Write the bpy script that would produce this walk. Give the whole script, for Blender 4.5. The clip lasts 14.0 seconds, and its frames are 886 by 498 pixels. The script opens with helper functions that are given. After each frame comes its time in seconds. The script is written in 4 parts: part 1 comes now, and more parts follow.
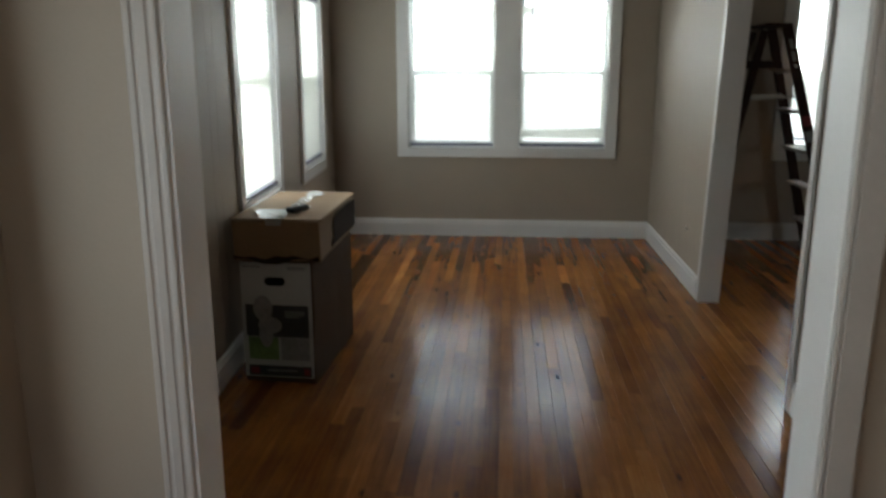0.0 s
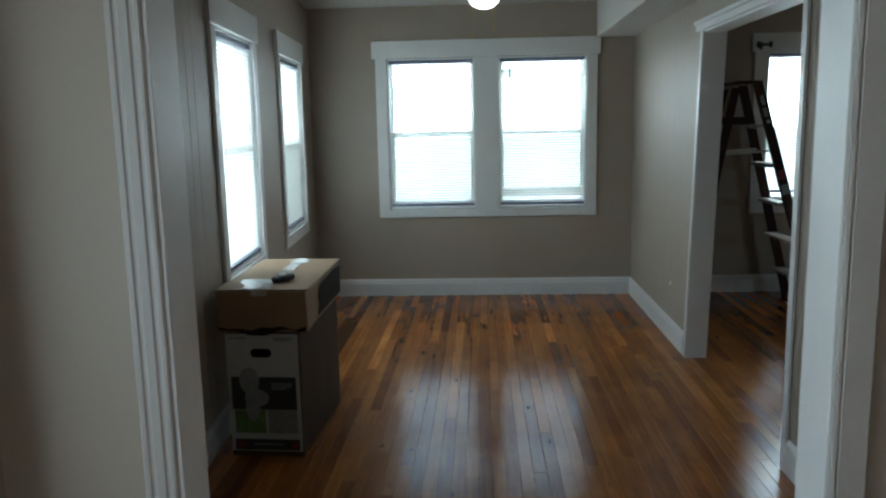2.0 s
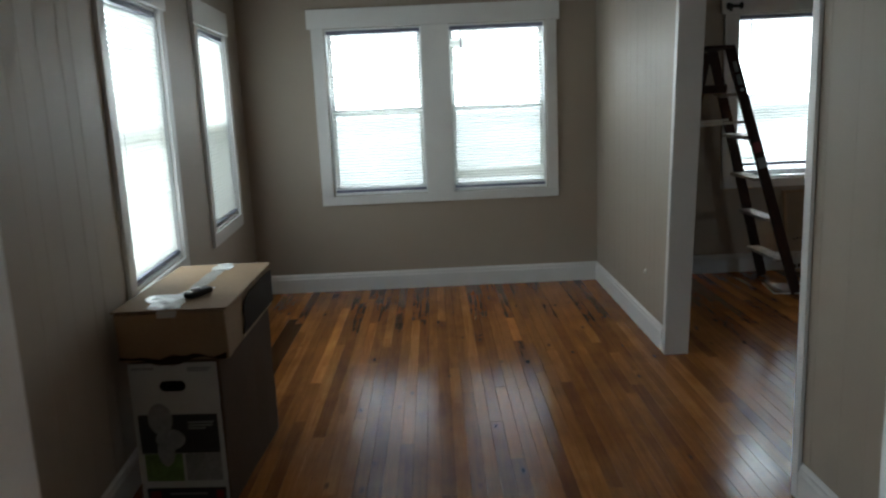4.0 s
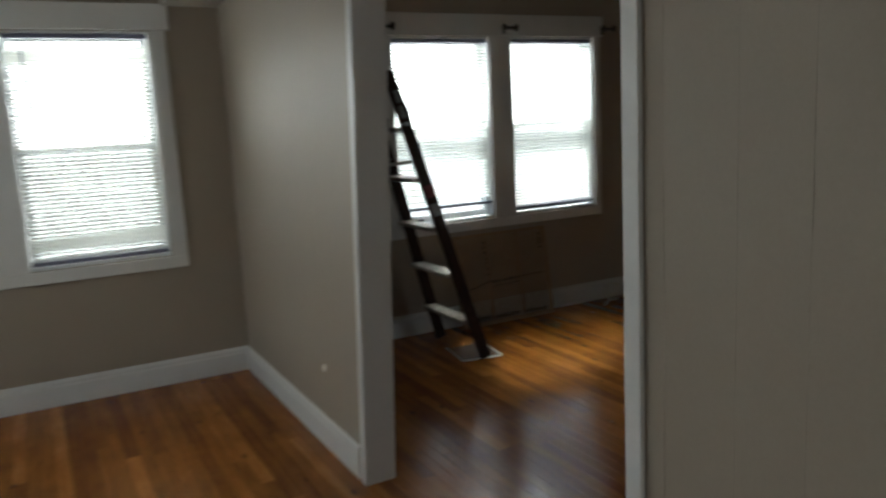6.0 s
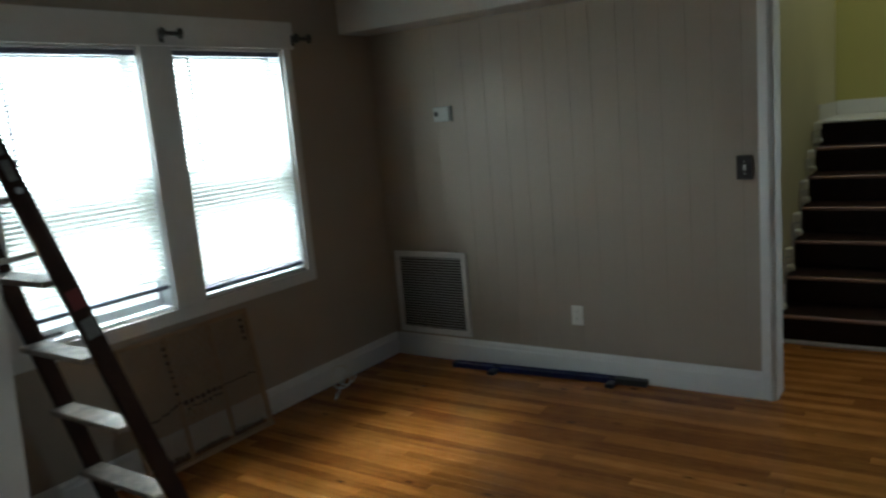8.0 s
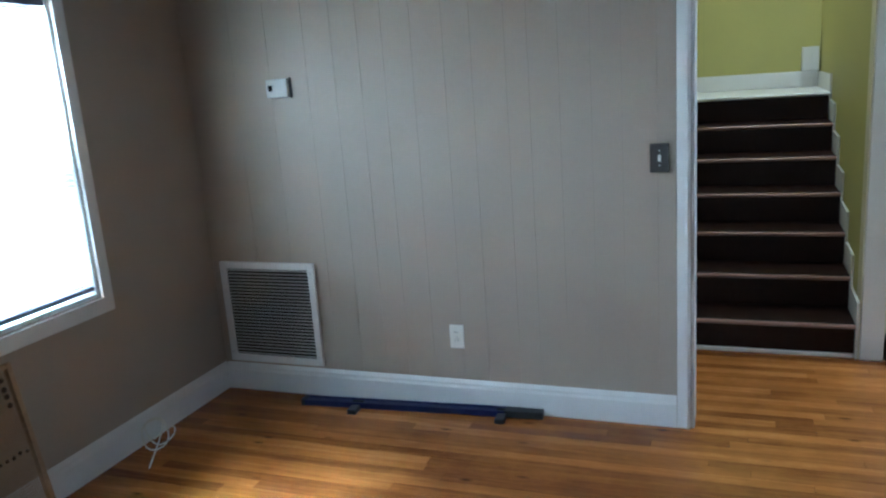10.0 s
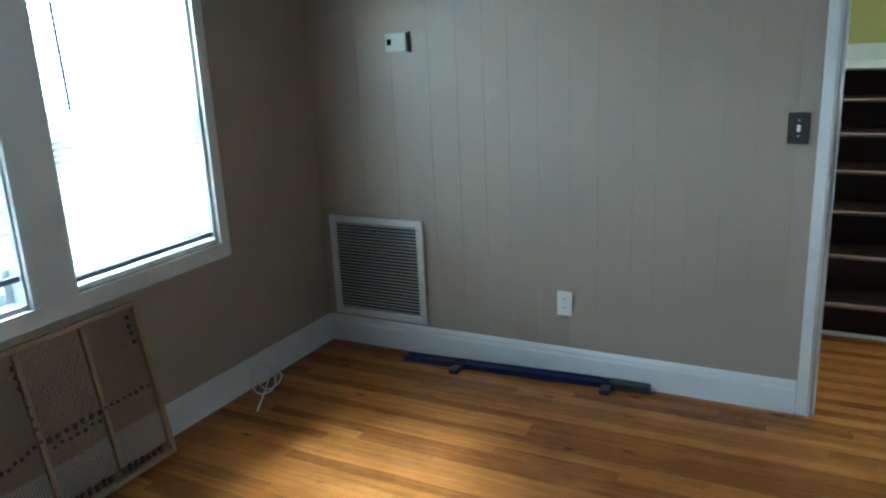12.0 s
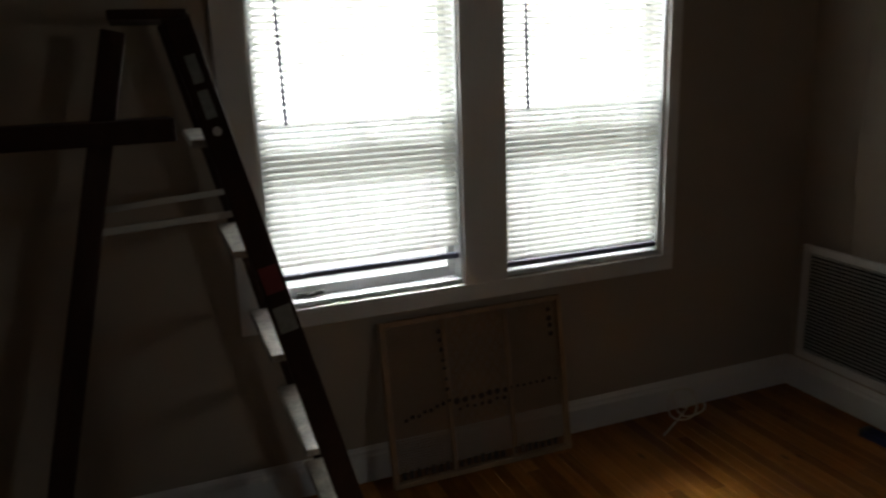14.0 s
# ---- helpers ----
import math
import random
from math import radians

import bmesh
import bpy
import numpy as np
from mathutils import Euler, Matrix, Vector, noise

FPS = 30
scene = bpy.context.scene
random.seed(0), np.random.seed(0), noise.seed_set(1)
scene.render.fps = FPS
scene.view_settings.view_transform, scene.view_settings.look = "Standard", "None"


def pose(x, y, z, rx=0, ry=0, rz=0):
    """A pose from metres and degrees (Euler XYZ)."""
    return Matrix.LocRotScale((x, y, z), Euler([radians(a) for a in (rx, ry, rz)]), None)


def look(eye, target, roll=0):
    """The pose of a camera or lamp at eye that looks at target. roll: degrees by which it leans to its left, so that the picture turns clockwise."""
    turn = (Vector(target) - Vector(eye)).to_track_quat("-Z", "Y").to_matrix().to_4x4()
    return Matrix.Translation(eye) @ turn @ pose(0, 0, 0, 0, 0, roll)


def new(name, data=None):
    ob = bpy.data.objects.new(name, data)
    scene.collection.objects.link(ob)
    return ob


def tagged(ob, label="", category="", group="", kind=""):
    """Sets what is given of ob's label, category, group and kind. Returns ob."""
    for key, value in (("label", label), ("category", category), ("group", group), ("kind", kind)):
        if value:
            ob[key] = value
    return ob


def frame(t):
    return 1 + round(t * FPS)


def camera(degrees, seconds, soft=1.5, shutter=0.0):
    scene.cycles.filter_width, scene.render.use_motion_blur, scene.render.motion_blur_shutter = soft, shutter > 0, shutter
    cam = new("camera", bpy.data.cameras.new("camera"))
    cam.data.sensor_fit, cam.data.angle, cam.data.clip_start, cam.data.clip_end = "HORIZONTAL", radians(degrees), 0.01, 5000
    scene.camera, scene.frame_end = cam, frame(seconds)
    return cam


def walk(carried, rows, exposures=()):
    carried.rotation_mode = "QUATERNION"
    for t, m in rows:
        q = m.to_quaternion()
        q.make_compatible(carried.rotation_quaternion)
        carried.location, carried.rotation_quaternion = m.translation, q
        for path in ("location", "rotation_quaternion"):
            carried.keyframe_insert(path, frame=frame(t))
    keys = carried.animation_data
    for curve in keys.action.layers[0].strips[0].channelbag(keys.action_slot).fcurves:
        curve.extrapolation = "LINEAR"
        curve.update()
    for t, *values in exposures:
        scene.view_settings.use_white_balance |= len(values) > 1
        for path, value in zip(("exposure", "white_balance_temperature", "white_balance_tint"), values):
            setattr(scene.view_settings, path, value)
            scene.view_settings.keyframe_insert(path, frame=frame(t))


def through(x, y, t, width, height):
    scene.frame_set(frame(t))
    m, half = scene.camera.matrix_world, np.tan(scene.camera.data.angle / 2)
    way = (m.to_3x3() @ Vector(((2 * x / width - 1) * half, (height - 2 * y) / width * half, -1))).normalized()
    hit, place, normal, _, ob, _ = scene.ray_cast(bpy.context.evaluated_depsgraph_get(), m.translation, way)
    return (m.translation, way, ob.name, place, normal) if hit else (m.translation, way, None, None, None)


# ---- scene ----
# camera and walk
cam = camera(59.8, 14.0, soft=2.3, shutter=0.5)

PATH = [
    (0, (0.291, 0.553, 1.406), (0.136, 2.494, 0.952), -0.0),
    (0.5, (0.321, 0.516, 1.395), (0.266, 2.436, 0.839), -1.7),
    (1, (0.295, 0.543, 1.472), (0.247, 2.509, 1.111), -2.5),
    (1.5, (0.279, 0.558, 1.468), (0.151, 2.524, 1.119), -3.0),
    (2, (0.259, 0.571, 1.459), (0.155, 2.543, 1.14), -1.2),
    (2.5, (0.277, 0.638, 1.459), (0.178, 2.604, 1.106), -0.7),
    (5, (0.251, 1.767, 1.465), (0.456, 3.713, 1.051), -3.1),
    (5.2, (0.288, 1.922, 1.483), (0.606, 3.85, 1.057), -1.2),
    (5.5, (0.323, 2.152, 1.436), (0.811, 4.065, 1.118), -1.5),
    (6, (0.442, 2.504, 1.444), (1.37, 4.245, 1.113), -2.9),
    (6.5, (0.566, 2.925, 1.47), (1.649, 4.573, 1.136), -3.4),
    (7, (0.746, 3.258, 1.471), (1.996, 4.778, 1.113), -2.1),
    (7.5, (0.864, 3.643, 1.525), (2.363, 4.924, 1.193), -4.4),
    (8, (1.09, 3.937, 1.563), (2.703, 5.069, 1.218), -5.0),
    (8.2, (1.135, 4.072, 1.582), (2.813, 5.089, 1.196), -3.1),
    (10.3, (1.851, 4.582, 1.59), (3.67, 5.28, 1.14), -4.3),
    (10.5, (1.872, 4.563, 1.588), (3.63, 5.387, 1.11), -4.3),
    (11, (1.801, 4.647, 1.569), (3.468, 5.639, 1.082), -3.6),
    (11.5, (1.777, 4.69, 1.583), (3.445, 5.688, 1.11), -3.7),
    (12, (1.787, 4.696, 1.576), (3.489, 5.602, 1.045), -2.7),
    (12.5, (1.969, 4.677, 1.582), (3.514, 5.864, 1.129), -3.9),
    (13, (2.21, 4.601, 1.601), (3.473, 6.111, 1.25), -0.9),
    (13.2, (2.312, 4.493, 1.622), (3.399, 6.128, 1.243), -2.5),
    (13.5, (2.265, 4.498, 1.638), (3.173, 6.22, 1.179), -2.0),
    (14, (2.237, 4.506, 1.618), (2.936, 6.311, 1.116), -2.0),
]

EXPOSURES = [(0.0, 0.12, 6300, 3), (0.6, 0.35, 5600, -4), (1.0, 0.25, 5500, -4), (2.5, 0.1, 5400, -5), (5.0, -0.15, 6250, 4), (6.0, -0.2, 6300, 3), (6.5, -0.28, 6100, 2), (7.0, -0.2, 6200, 4), (7.5, -0.15, 6200, 2), (8.0, 0.3, 5700, -6), (10.3, 1.95, 4700, -3), (11.5, 1.6, 4800, -11), (12.0, 1.6, 4750, -11), (12.5, 1.4, 4900, -13), (13.0, 0.32, 5500, -17), (13.5, -0.3, 6800, -6), (14.0, -0.62, 6700, 7)]
walk(cam, [(t, look(eye, target, roll)) for t, eye, target, roll in PATH], EXPOSURES)

# strength of the sky, of the lamps for its light and of the added stair lamp
SKY_POWER = 10.0
WATT_A, WATT_B, WATT_HIGH, WATT_W, WATT_BACK, WATT_SOUTH, WATT_HALL, WATT_STAIR = 2, 24, 26, 5.4, 14, 2, 11, 12


# world and light
world = bpy.data.worlds.new("sky")
scene.world = world
world.use_nodes = True
wn = world.node_tree.nodes
sky = wn.new("ShaderNodeTexSky")
sky.sky_type, sky.sun_disc = "NISHITA", False
sky.sun_elevation, sky.sun_rotation = radians(48), radians(200)
world.node_tree.links.new(sky.outputs[0], wn["Background"].inputs[0])
wn["Background"].inputs[1].default_value = 0.12
sun = new("sun", bpy.data.lights.new("sun", "SUN"))
sun.data.energy, sun.data.angle, sun.data.color = 1.5, radians(12), (1.0, 0.96, 0.9)
sun.matrix_world = look((0, 0, 20), (-3, 8, 2))


def window_light(m, w, h, watts, colour=(0.93, 0.98, 1.0), spread=180):
    """A rectangular lamp for sky light and added fill; m looks into the room along its -z."""
    lamp = new("window_light", bpy.data.lights.new("window_light", "AREA"))
    lamp.data.shape, lamp.data.size, lamp.data.size_y = "RECTANGLE", w, h
    lamp.data.energy, lamp.data.color, lamp.data.spread = watts, colour, radians(spread)
    lamp.matrix_world = m
    return lamp


# ---- materials ----
def shader(name):
    m = bpy.data.materials.new(name)
    m.use_nodes = True
    t = m.node_tree
    return m, t, t.nodes, t.links, t.nodes["Principled BSDF"]


def node(t, kind, **inputs):
    n = t.nodes.new(kind)
    for k, v in inputs.items():
        n.inputs[k.replace("_", " ")].default_value = v
    return n


def world_place(t, scale):
    g = t.nodes.new("ShaderNodeNewGeometry")
    mp = t.nodes.new("ShaderNodeMapping")
    mp.inputs["Scale"].default_value = scale
    t.links.new(g.outputs["Position"], mp.inputs["Vector"])
    return mp.outputs[0]


def ramp(t, fac, stops):
    r = t.nodes.new("ShaderNodeValToRGB")
    while len(r.color_ramp.elements) < len(stops):
        r.color_ramp.elements.new(0.5)
    for e, (p, c) in zip(r.color_ramp.elements, stops):
        e.position, e.color = p, (*c, 1)
    t.links.new(fac, r.inputs[0])
    return r.outputs[0]


def surface(name, colour, rough=0.5, vary=0.12, coarse=2.5, fine=60.0, bump=0.08, metal=0.0, stretch=(1, 1, 1), spec=0.5, coat=0.0):
    """A plain surface with blotches, fine grain and slight relief."""
    m, t, ns, ln, p = shader(name)
    pos = world_place(t, stretch)
    big = node(t, "ShaderNodeTexNoise", Scale=coarse, Detail=4.0, Roughness=0.6)
    small = node(t, "ShaderNodeTexNoise", Scale=fine, Detail=3.0)
    for n in (big, small):
        ln.new(pos, n.inputs["Vector"])
    mix = ns.new("ShaderNodeMath")
    mix.operation = "MULTIPLY_ADD"
    mix.inputs[1].default_value = 0.4
    ln.new(small.outputs["Fac"], mix.inputs[0])
    half = ns.new("ShaderNodeMath")
    half.operation = "MULTIPLY"
    half.inputs[1].default_value = 0.6
    ln.new(big.outputs["Fac"], half.inputs[0])
    ln.new(half.outputs[0], mix.inputs[2])
    lo = tuple(c * (1 - vary) for c in colour)
    hi = tuple(min(1, c * (1 + vary)) for c in colour)
    ln.new(ramp(t, mix.outputs[0], [(0.3, lo), (0.7, hi)]), p.inputs["Base Color"])
    rr = ns.new("ShaderNodeMapRange")
    rr.inputs["To Min"].default_value, rr.inputs["To Max"].default_value = max(0.02, rough - 0.08), min(1, rough + 0.08)
    ln.new(big.outputs["Fac"], rr.inputs["Value"])
    ln.new(rr.outputs[0], p.inputs["Roughness"])
    p.inputs["Metallic"].default_value = metal
    p.inputs["Specular IOR Level"].default_value = spec
    p.inputs["Coat Weight"].default_value = coat
    if bump:
        b = node(t, "ShaderNodeBump", Strength=bump, Distance=0.004)
        ln.new(small.outputs["Fac"], b.inputs["Height"])
        ln.new(b.outputs[0], p.inputs["Normal"])
    return m


def oak(name, stops, by_object, rough=0.15, grain=(55, 2.2, 55)):
    """Varnished boards: each board its own tone, with grain running along y."""
    m, t, ns, ln, p = shader(name)
    if by_object:
        rnd = ns.new("ShaderNodeObjectInfo").outputs["Random"]
    else:
        rnd = ns.new("ShaderNodeNewGeometry").outputs["Random Per Island"]
    shift = ns.new("ShaderNodeVectorMath")
    shift.operation = "MULTIPLY_ADD"
    ln.new(world_place(t, grain), shift.inputs[0])
    shift.inputs[1].default_value = (1, 1, 1)
    scl = ns.new("ShaderNodeVectorMath")
    scl.operation = "SCALE"
    scl.inputs[0].default_value = (37, 91, 53)
    ln.new(rnd, scl.inputs["Scale"])
    ln.new(scl.outputs[0], shift.inputs[2])
    g = node(t, "ShaderNodeTexNoise", Scale=1.0, Detail=6.0, Roughness=0.65, Distortion=0.6)
    ln.new(shift.outputs[0], g.inputs["Vector"])
    blot = node(t, "ShaderNodeTexNoise", Scale=4.5, Detail=5.0, Roughness=0.7)
    ln.new(world_place(t, (1, 0.6, 1)), blot.inputs["Vector"])
    a = ns.new("ShaderNodeMath")
    a.operation = "MULTIPLY_ADD"
    a.inputs[1].default_value = 0.38
    ln.new(rnd, a.inputs[0])
    b1 = ns.new("ShaderNodeMath")
    b1.operation = "MULTIPLY"
    b1.inputs[1].default_value = 0.62
    ln.new(g.outputs["Fac"], b1.inputs[0])
    ln.new(b1.outputs[0], a.inputs[2])
    c = ns.new("ShaderNodeMath")
    c.operation = "MULTIPLY_ADD"
    c.inputs[1].default_value = 0.6
    ln.new(blot.outputs["Fac"], c.inputs[0])
    d = ns.new("ShaderNodeMath")
    d.operation = "SUBTRACT"
    d.inputs[1].default_value = 0.30
    ln.new(a.outputs[0], d.inputs[0])
    ln.new(d.outputs[0], c.inputs[2])
    # small knots
    k = node(t, "ShaderNodeTexVoronoi", Scale=1.0)
    ln.new(world_place(t, (9, 3.2, 9)), k.inputs["Vector"])
    kr = ramp(t, k.outputs["Distance"], [(0.03, (0.25, 0.25, 0.25)), (0.12, (1, 1, 1))])
    mul = ns.new("ShaderNodeMix")
    mul.data_type, mul.blend_type = "RGBA", "MULTIPLY"
    mul.inputs["Factor"].default_value = 1.0
    ln.new(ramp(t, c.outputs[0], stops), mul.inputs["A"])
    ln.new(kr, mul.inputs["B"])
    ln.new(mul.outputs["Result"], p.inputs["Base Color"])
    rr = ns.new("ShaderNodeMapRange")
    rr.inputs["To Min"].default_value, rr.inputs["To Max"].default_value = rough - 0.06, rough + 0.11
    ln.new(g.outputs["Fac"], rr.inputs["Value"])
    ln.new(rr.outputs[0], p.inputs["Roughness"])
    p.inputs["Specular IOR Level"].default_value = 0.23
    bp = node(t, "ShaderNodeBump", Strength=0.05, Distance=0.002)
    ln.new(g.outputs["Fac"], bp.inputs["Height"])
    ln.new(bp.outputs[0], p.inputs["Normal"])
    return m


def clear(name, amount, colour=(1, 1, 1), rough=0.05):
    """A sheet that lets part of the light straight through."""
    m, t, ns, ln, p = shader(name)
    p.inputs["Base Color"].default_value = (*colour, 1)
    p.inputs["Roughness"].default_value = rough
    tr = ns.new("ShaderNodeBsdfTransparent")
    mx = ns.new("ShaderNodeMixShader")
    mx.inputs[0].default_value = amount
    ln.new(p.outputs[0], mx.inputs[1])
    ln.new(tr.outputs[0], mx.inputs[2])
    ln.new(mx.outputs[0], ns["Material Output"].inputs[0])
    return m


def slat_plastic(name, through):
    m, t, ns, ln, p = shader(name)
    p.inputs["Base Color"].default_value = (0.8, 0.8, 0.77, 1)
    p.inputs["Roughness"].default_value = 0.45
    tl = ns.new("ShaderNodeBsdfTranslucent")
    tl.inputs[0].default_value = (0.86, 0.86, 0.83, 1)
    mx = ns.new("ShaderNodeMixShader")
    mx.inputs[0].default_value = through
    ln.new(p.outputs[0], mx.inputs[1])
    ln.new(tl.outputs[0], mx.inputs[2])
    ln.new(mx.outputs[0], ns["Material Output"].inputs[0])
    return m


def glow(name, colour, power):
    m, t, ns, ln, p = shader(name)
    p.inputs["Base Color"].default_value = (0.85, 0.83, 0.78, 1)
    p.inputs["Emission Color"].default_value = (*colour, 1)
    p.inputs["Emission Strength"].default_value = power
    p.inputs["Roughness"].default_value = 0.2
    return m


WALL = surface("greige_wall_paint", (0.345, 0.289, 0.234), 0.5, 0.05, 1.6, 140, 0.06, spec=0.3)
TRIM = surface("white_trim_paint", (0.66, 0.65, 0.64), 0.35, 0.05, 5, 90, 0.05)
# White trim darkened: the dim light on these uprights is put into the colour.
CASING_SHADED = surface("shaded_casing_white", (0.43, 0.395, 0.365), 0.42, 0.06, 5, 90, 0.06)
CEIL = surface("ceiling_paint", (0.48, 0.45, 0.41), 0.8, 0.04, 2, 120, 0.1)
OLIVE = surface("olive_wall_paint", (0.42, 0.39, 0.13), 0.6, 0.06, 2, 120, 0.06)
CREAM = surface("cream_wall_paint", (0.62, 0.58, 0.42), 0.6, 0.06, 2, 120, 0.06)
TONES = [(0.05, (0.058, 0.018, 0.0045)), (0.32, (0.16, 0.053, 0.012)), (0.6, (0.285, 0.106, 0.022)), (0.95, (0.48, 0.212, 0.054))]
OAK_ONE = oak("oak_board", TONES, True)
OAK_DARK = oak("dark_oak_board", [(p, tuple(v * 0.42 for v in c)) for p, c in TONES], True)
OAK_LIGHT = oak("pale_oak_board", [(p, tuple(min(1, v * 1.55) for v in c)) for p, c in TONES], True)
OAK_MANY = oak("oak_boards", TONES, False)
SUBFLOOR = surface("dark_subfloor", (0.03, 0.018, 0.01), 0.8)
STAIR = surface("dark_stained_stair", (0.014, 0.005, 0.003), 0.45, 0.3, 3, 40, 0.1, stretch=(1, 6, 6), spec=0.12)
TREAD = surface("worn_stair_nosing", (0.27, 0.155, 0.125), 0.4, 0.3, 4, 40, 0.1, stretch=(6, 1, 6))
LADDER = surface("old_brown_ladder_wood", (0.03, 0.012, 0.007), 0.55, 0.35, 6, 60, 0.25, stretch=(4, 4, 0.6), spec=0.2)
STEP = surface("paint_spattered_step", (0.42, 0.38, 0.34), 0.6, 0.5, 18, 90, 0.25)
STEEL = surface("dull_steel", (0.5, 0.5, 0.5), 0.35, 0.1, 8, 60, 0.05, metal=1.0)
BLACK = surface("black_iron", (0.02, 0.018, 0.016), 0.45, 0.2, 8, 60, 0.05)
BRONZE = surface("dark_bronze_plate", (0.028, 0.022, 0.02), 0.35, 0.2, 8, 60, 0.05, metal=0.4)
PLASTIC = surface("white_plastic", (0.72, 0.71, 0.67), 0.35, 0.04, 10, 80, 0.02)
DARK = surface("dark_void", (0.008, 0.008, 0.008), 0.95, spec=0.0)
GRILLE = surface("grey_enamel_louvre", (0.46, 0.46, 0.44), 0.4, 0.06, 8, 60, 0.02)
BLUE = surface("blue_anodised_metal", (0.006, 0.011, 0.065), 0.4, 0.1, 6, 60, 0.03, metal=0.3)
# Brown cardboard darkened: the shade on the lower carton's side is in its colour.
CARD_SHADED = surface("shaded_cardboard", (0.072, 0.044, 0.027), 0.75, 0.15, 5, 50, 0.12, spec=0.15)
CARD = surface("brown_cardboard", (0.27, 0.18, 0.105), 0.75, 0.12, 5, 50, 0.12, spec=0.15)
CARD_EDGE = surface("dark_card", (0.026, 0.016, 0.010), 0.85, 0.35, 14, 60, spec=0.08)
PRINT_WHITE = surface("white_carton_print", (0.40, 0.40, 0.385), 0.5, 0.05)
PRINT_PALE = surface("pale_grey_carton_print", (0.24, 0.245, 0.235), 0.5, 0.3, 18, 60)
PRINT_DARK = surface("dark_carton_print", (0.02, 0.024, 0.024), 0.5, 0.2)
PRINT_GREEN = surface("green_carton_print", (0.10, 0.17, 0.05), 0.5, 0.5, 14, 60)
PRINT_GREY = surface("grey_carton_print", (0.20, 0.21, 0.20), 0.5, 0.3, 20, 60)
PRINT_RED = surface("red_label_print", (0.16, 0.015, 0.015), 0.5, 0.15)
TAPE_WHITE = clear("crumpled_parcel_tape", 0.12, (0.62, 0.63, 0.60), 0.2)
TAPE = clear("clear_parcel_tape", 0.45, (0.75, 0.72, 0.66), 0.12)
RUBBER = surface("black_rubber", (0.015, 0.015, 0.016), 0.5)
VINYL = surface("white_vinyl_sash", (0.74, 0.75, 0.76), 0.3, 0.03, 6, 60, 0.02)
BLIND = slat_plastic("blind_vinyl", 0.6)
BLIND_THIN = slat_plastic("thin_blind_vinyl", 0.6)
# Darker than the blind parts themselves: their backlit look is put into the colour.
RAIL = surface("backlit_blind_rail", (0.15, 0.15, 0.22), 0.4, 0.06)
GLASS = clear("window_glass", 0.92, (0.9, 0.95, 0.95), 0.02)
SCREEN = clear("insect_screen", 0.4, (0.12, 0.12, 0.12), 0.8)
PLASTIC_SHEET = clear("clear_plastic_sheet", 0.72, (0.35, 0.36, 0.36), 0.15)
WICKER = surface("tan_cane_strip", (0.31, 0.20, 0.115), 0.6, 0.25, 12, 80, 0.15)
WICKER_DARK = surface("dark_cane_hole", (0.045, 0.027, 0.016), 0.7, 0.2)
CABLE = surface("white_cable_sheath", (0.6, 0.57, 0.5), 0.45, 0.05)
BRASS = surface("brass_chain", (0.55, 0.36, 0.1), 0.3, 0.1, metal=1.0)
SKY_GLOW = glow("overcast_sky", (0.93, 0.98, 1.0), SKY_POWER)
GLOBE = glow("lit_opal_glass", (1.0, 0.93, 0.8), 2.5)
YARD = surface("pale_concrete_yard", (0.52, 0.52, 0.49), 0.9, 0.4, 0.7, 20, 0.3)


# ---- building helpers ----
def box(bm, x0, x1, y0, y1, z0, z1, bevel=0.0, m=None):
    made = bmesh.ops.create_cube(bm, size=1)["verts"]
    bmesh.ops.scale(bm, vec=(x1 - x0, y1 - y0, z1 - z0), verts=made)
    bmesh.ops.translate(bm, vec=((x0 + x1) / 2, (y0 + y1) / 2, (z0 + z1) / 2), verts=made)
    if bevel:
        edges = list({e for v in made for e in v.link_edges})
        made = list({v for f in bmesh.ops.bevel(bm, geom=edges, offset=bevel, segments=2, profile=0.5, affect="EDGES")["faces"] for v in f.verts} | {v for v in made if v.is_valid})
    if m is not None:
        bmesh.ops.transform(bm, matrix=m, verts=made)
    return made


def prism(bm, poly, h, m):
    """The outline poly in local x, y drawn out along local z by h, then moved by m."""
    low = [bm.verts.new(m @ Vector((x, y, 0))) for x, y in poly]
    high = [bm.verts.new(m @ Vector((x, y, h))) for x, y in poly]
    n = len(poly)
    bm.faces.new(low[::-1])
    bm.faces.new(high)
    for i in range(n):
        bm.faces.new((low[i], low[(i + 1) % n], high[(i + 1) % n], high[i]))


def rod(bm, a, b, r, sides=12, r2=None):
    a, b = Vector(a), Vector(b)
    m = Matrix.Translation((a + b) / 2) @ (b - a).to_track_quat("Z", "Y").to_matrix().to_4x4()
    bmesh.ops.create_cone(bm, cap_ends=True, segments=sides, radius1=r, radius2=r if r2 is None else r2, depth=(b - a).length, matrix=m)


def beam(bm, a, b, w, d, side, bevel=0.003):
    """A straight timber from a to b, w wide along side and d deep."""
    a, b, side = Vector(a), Vector(b), Vector(side).normalized()
    z = (b - a).normalized()
    y = z.cross(side).normalized()
    x = y.cross(z)
    m = Matrix((x, y, z)).transposed().to_4x4()
    m.translation = (a + b) / 2
    ln = (b - a).length
    box(bm, -w / 2, w / 2, -d / 2, d / 2, -ln / 2, ln / 2, bevel, m)


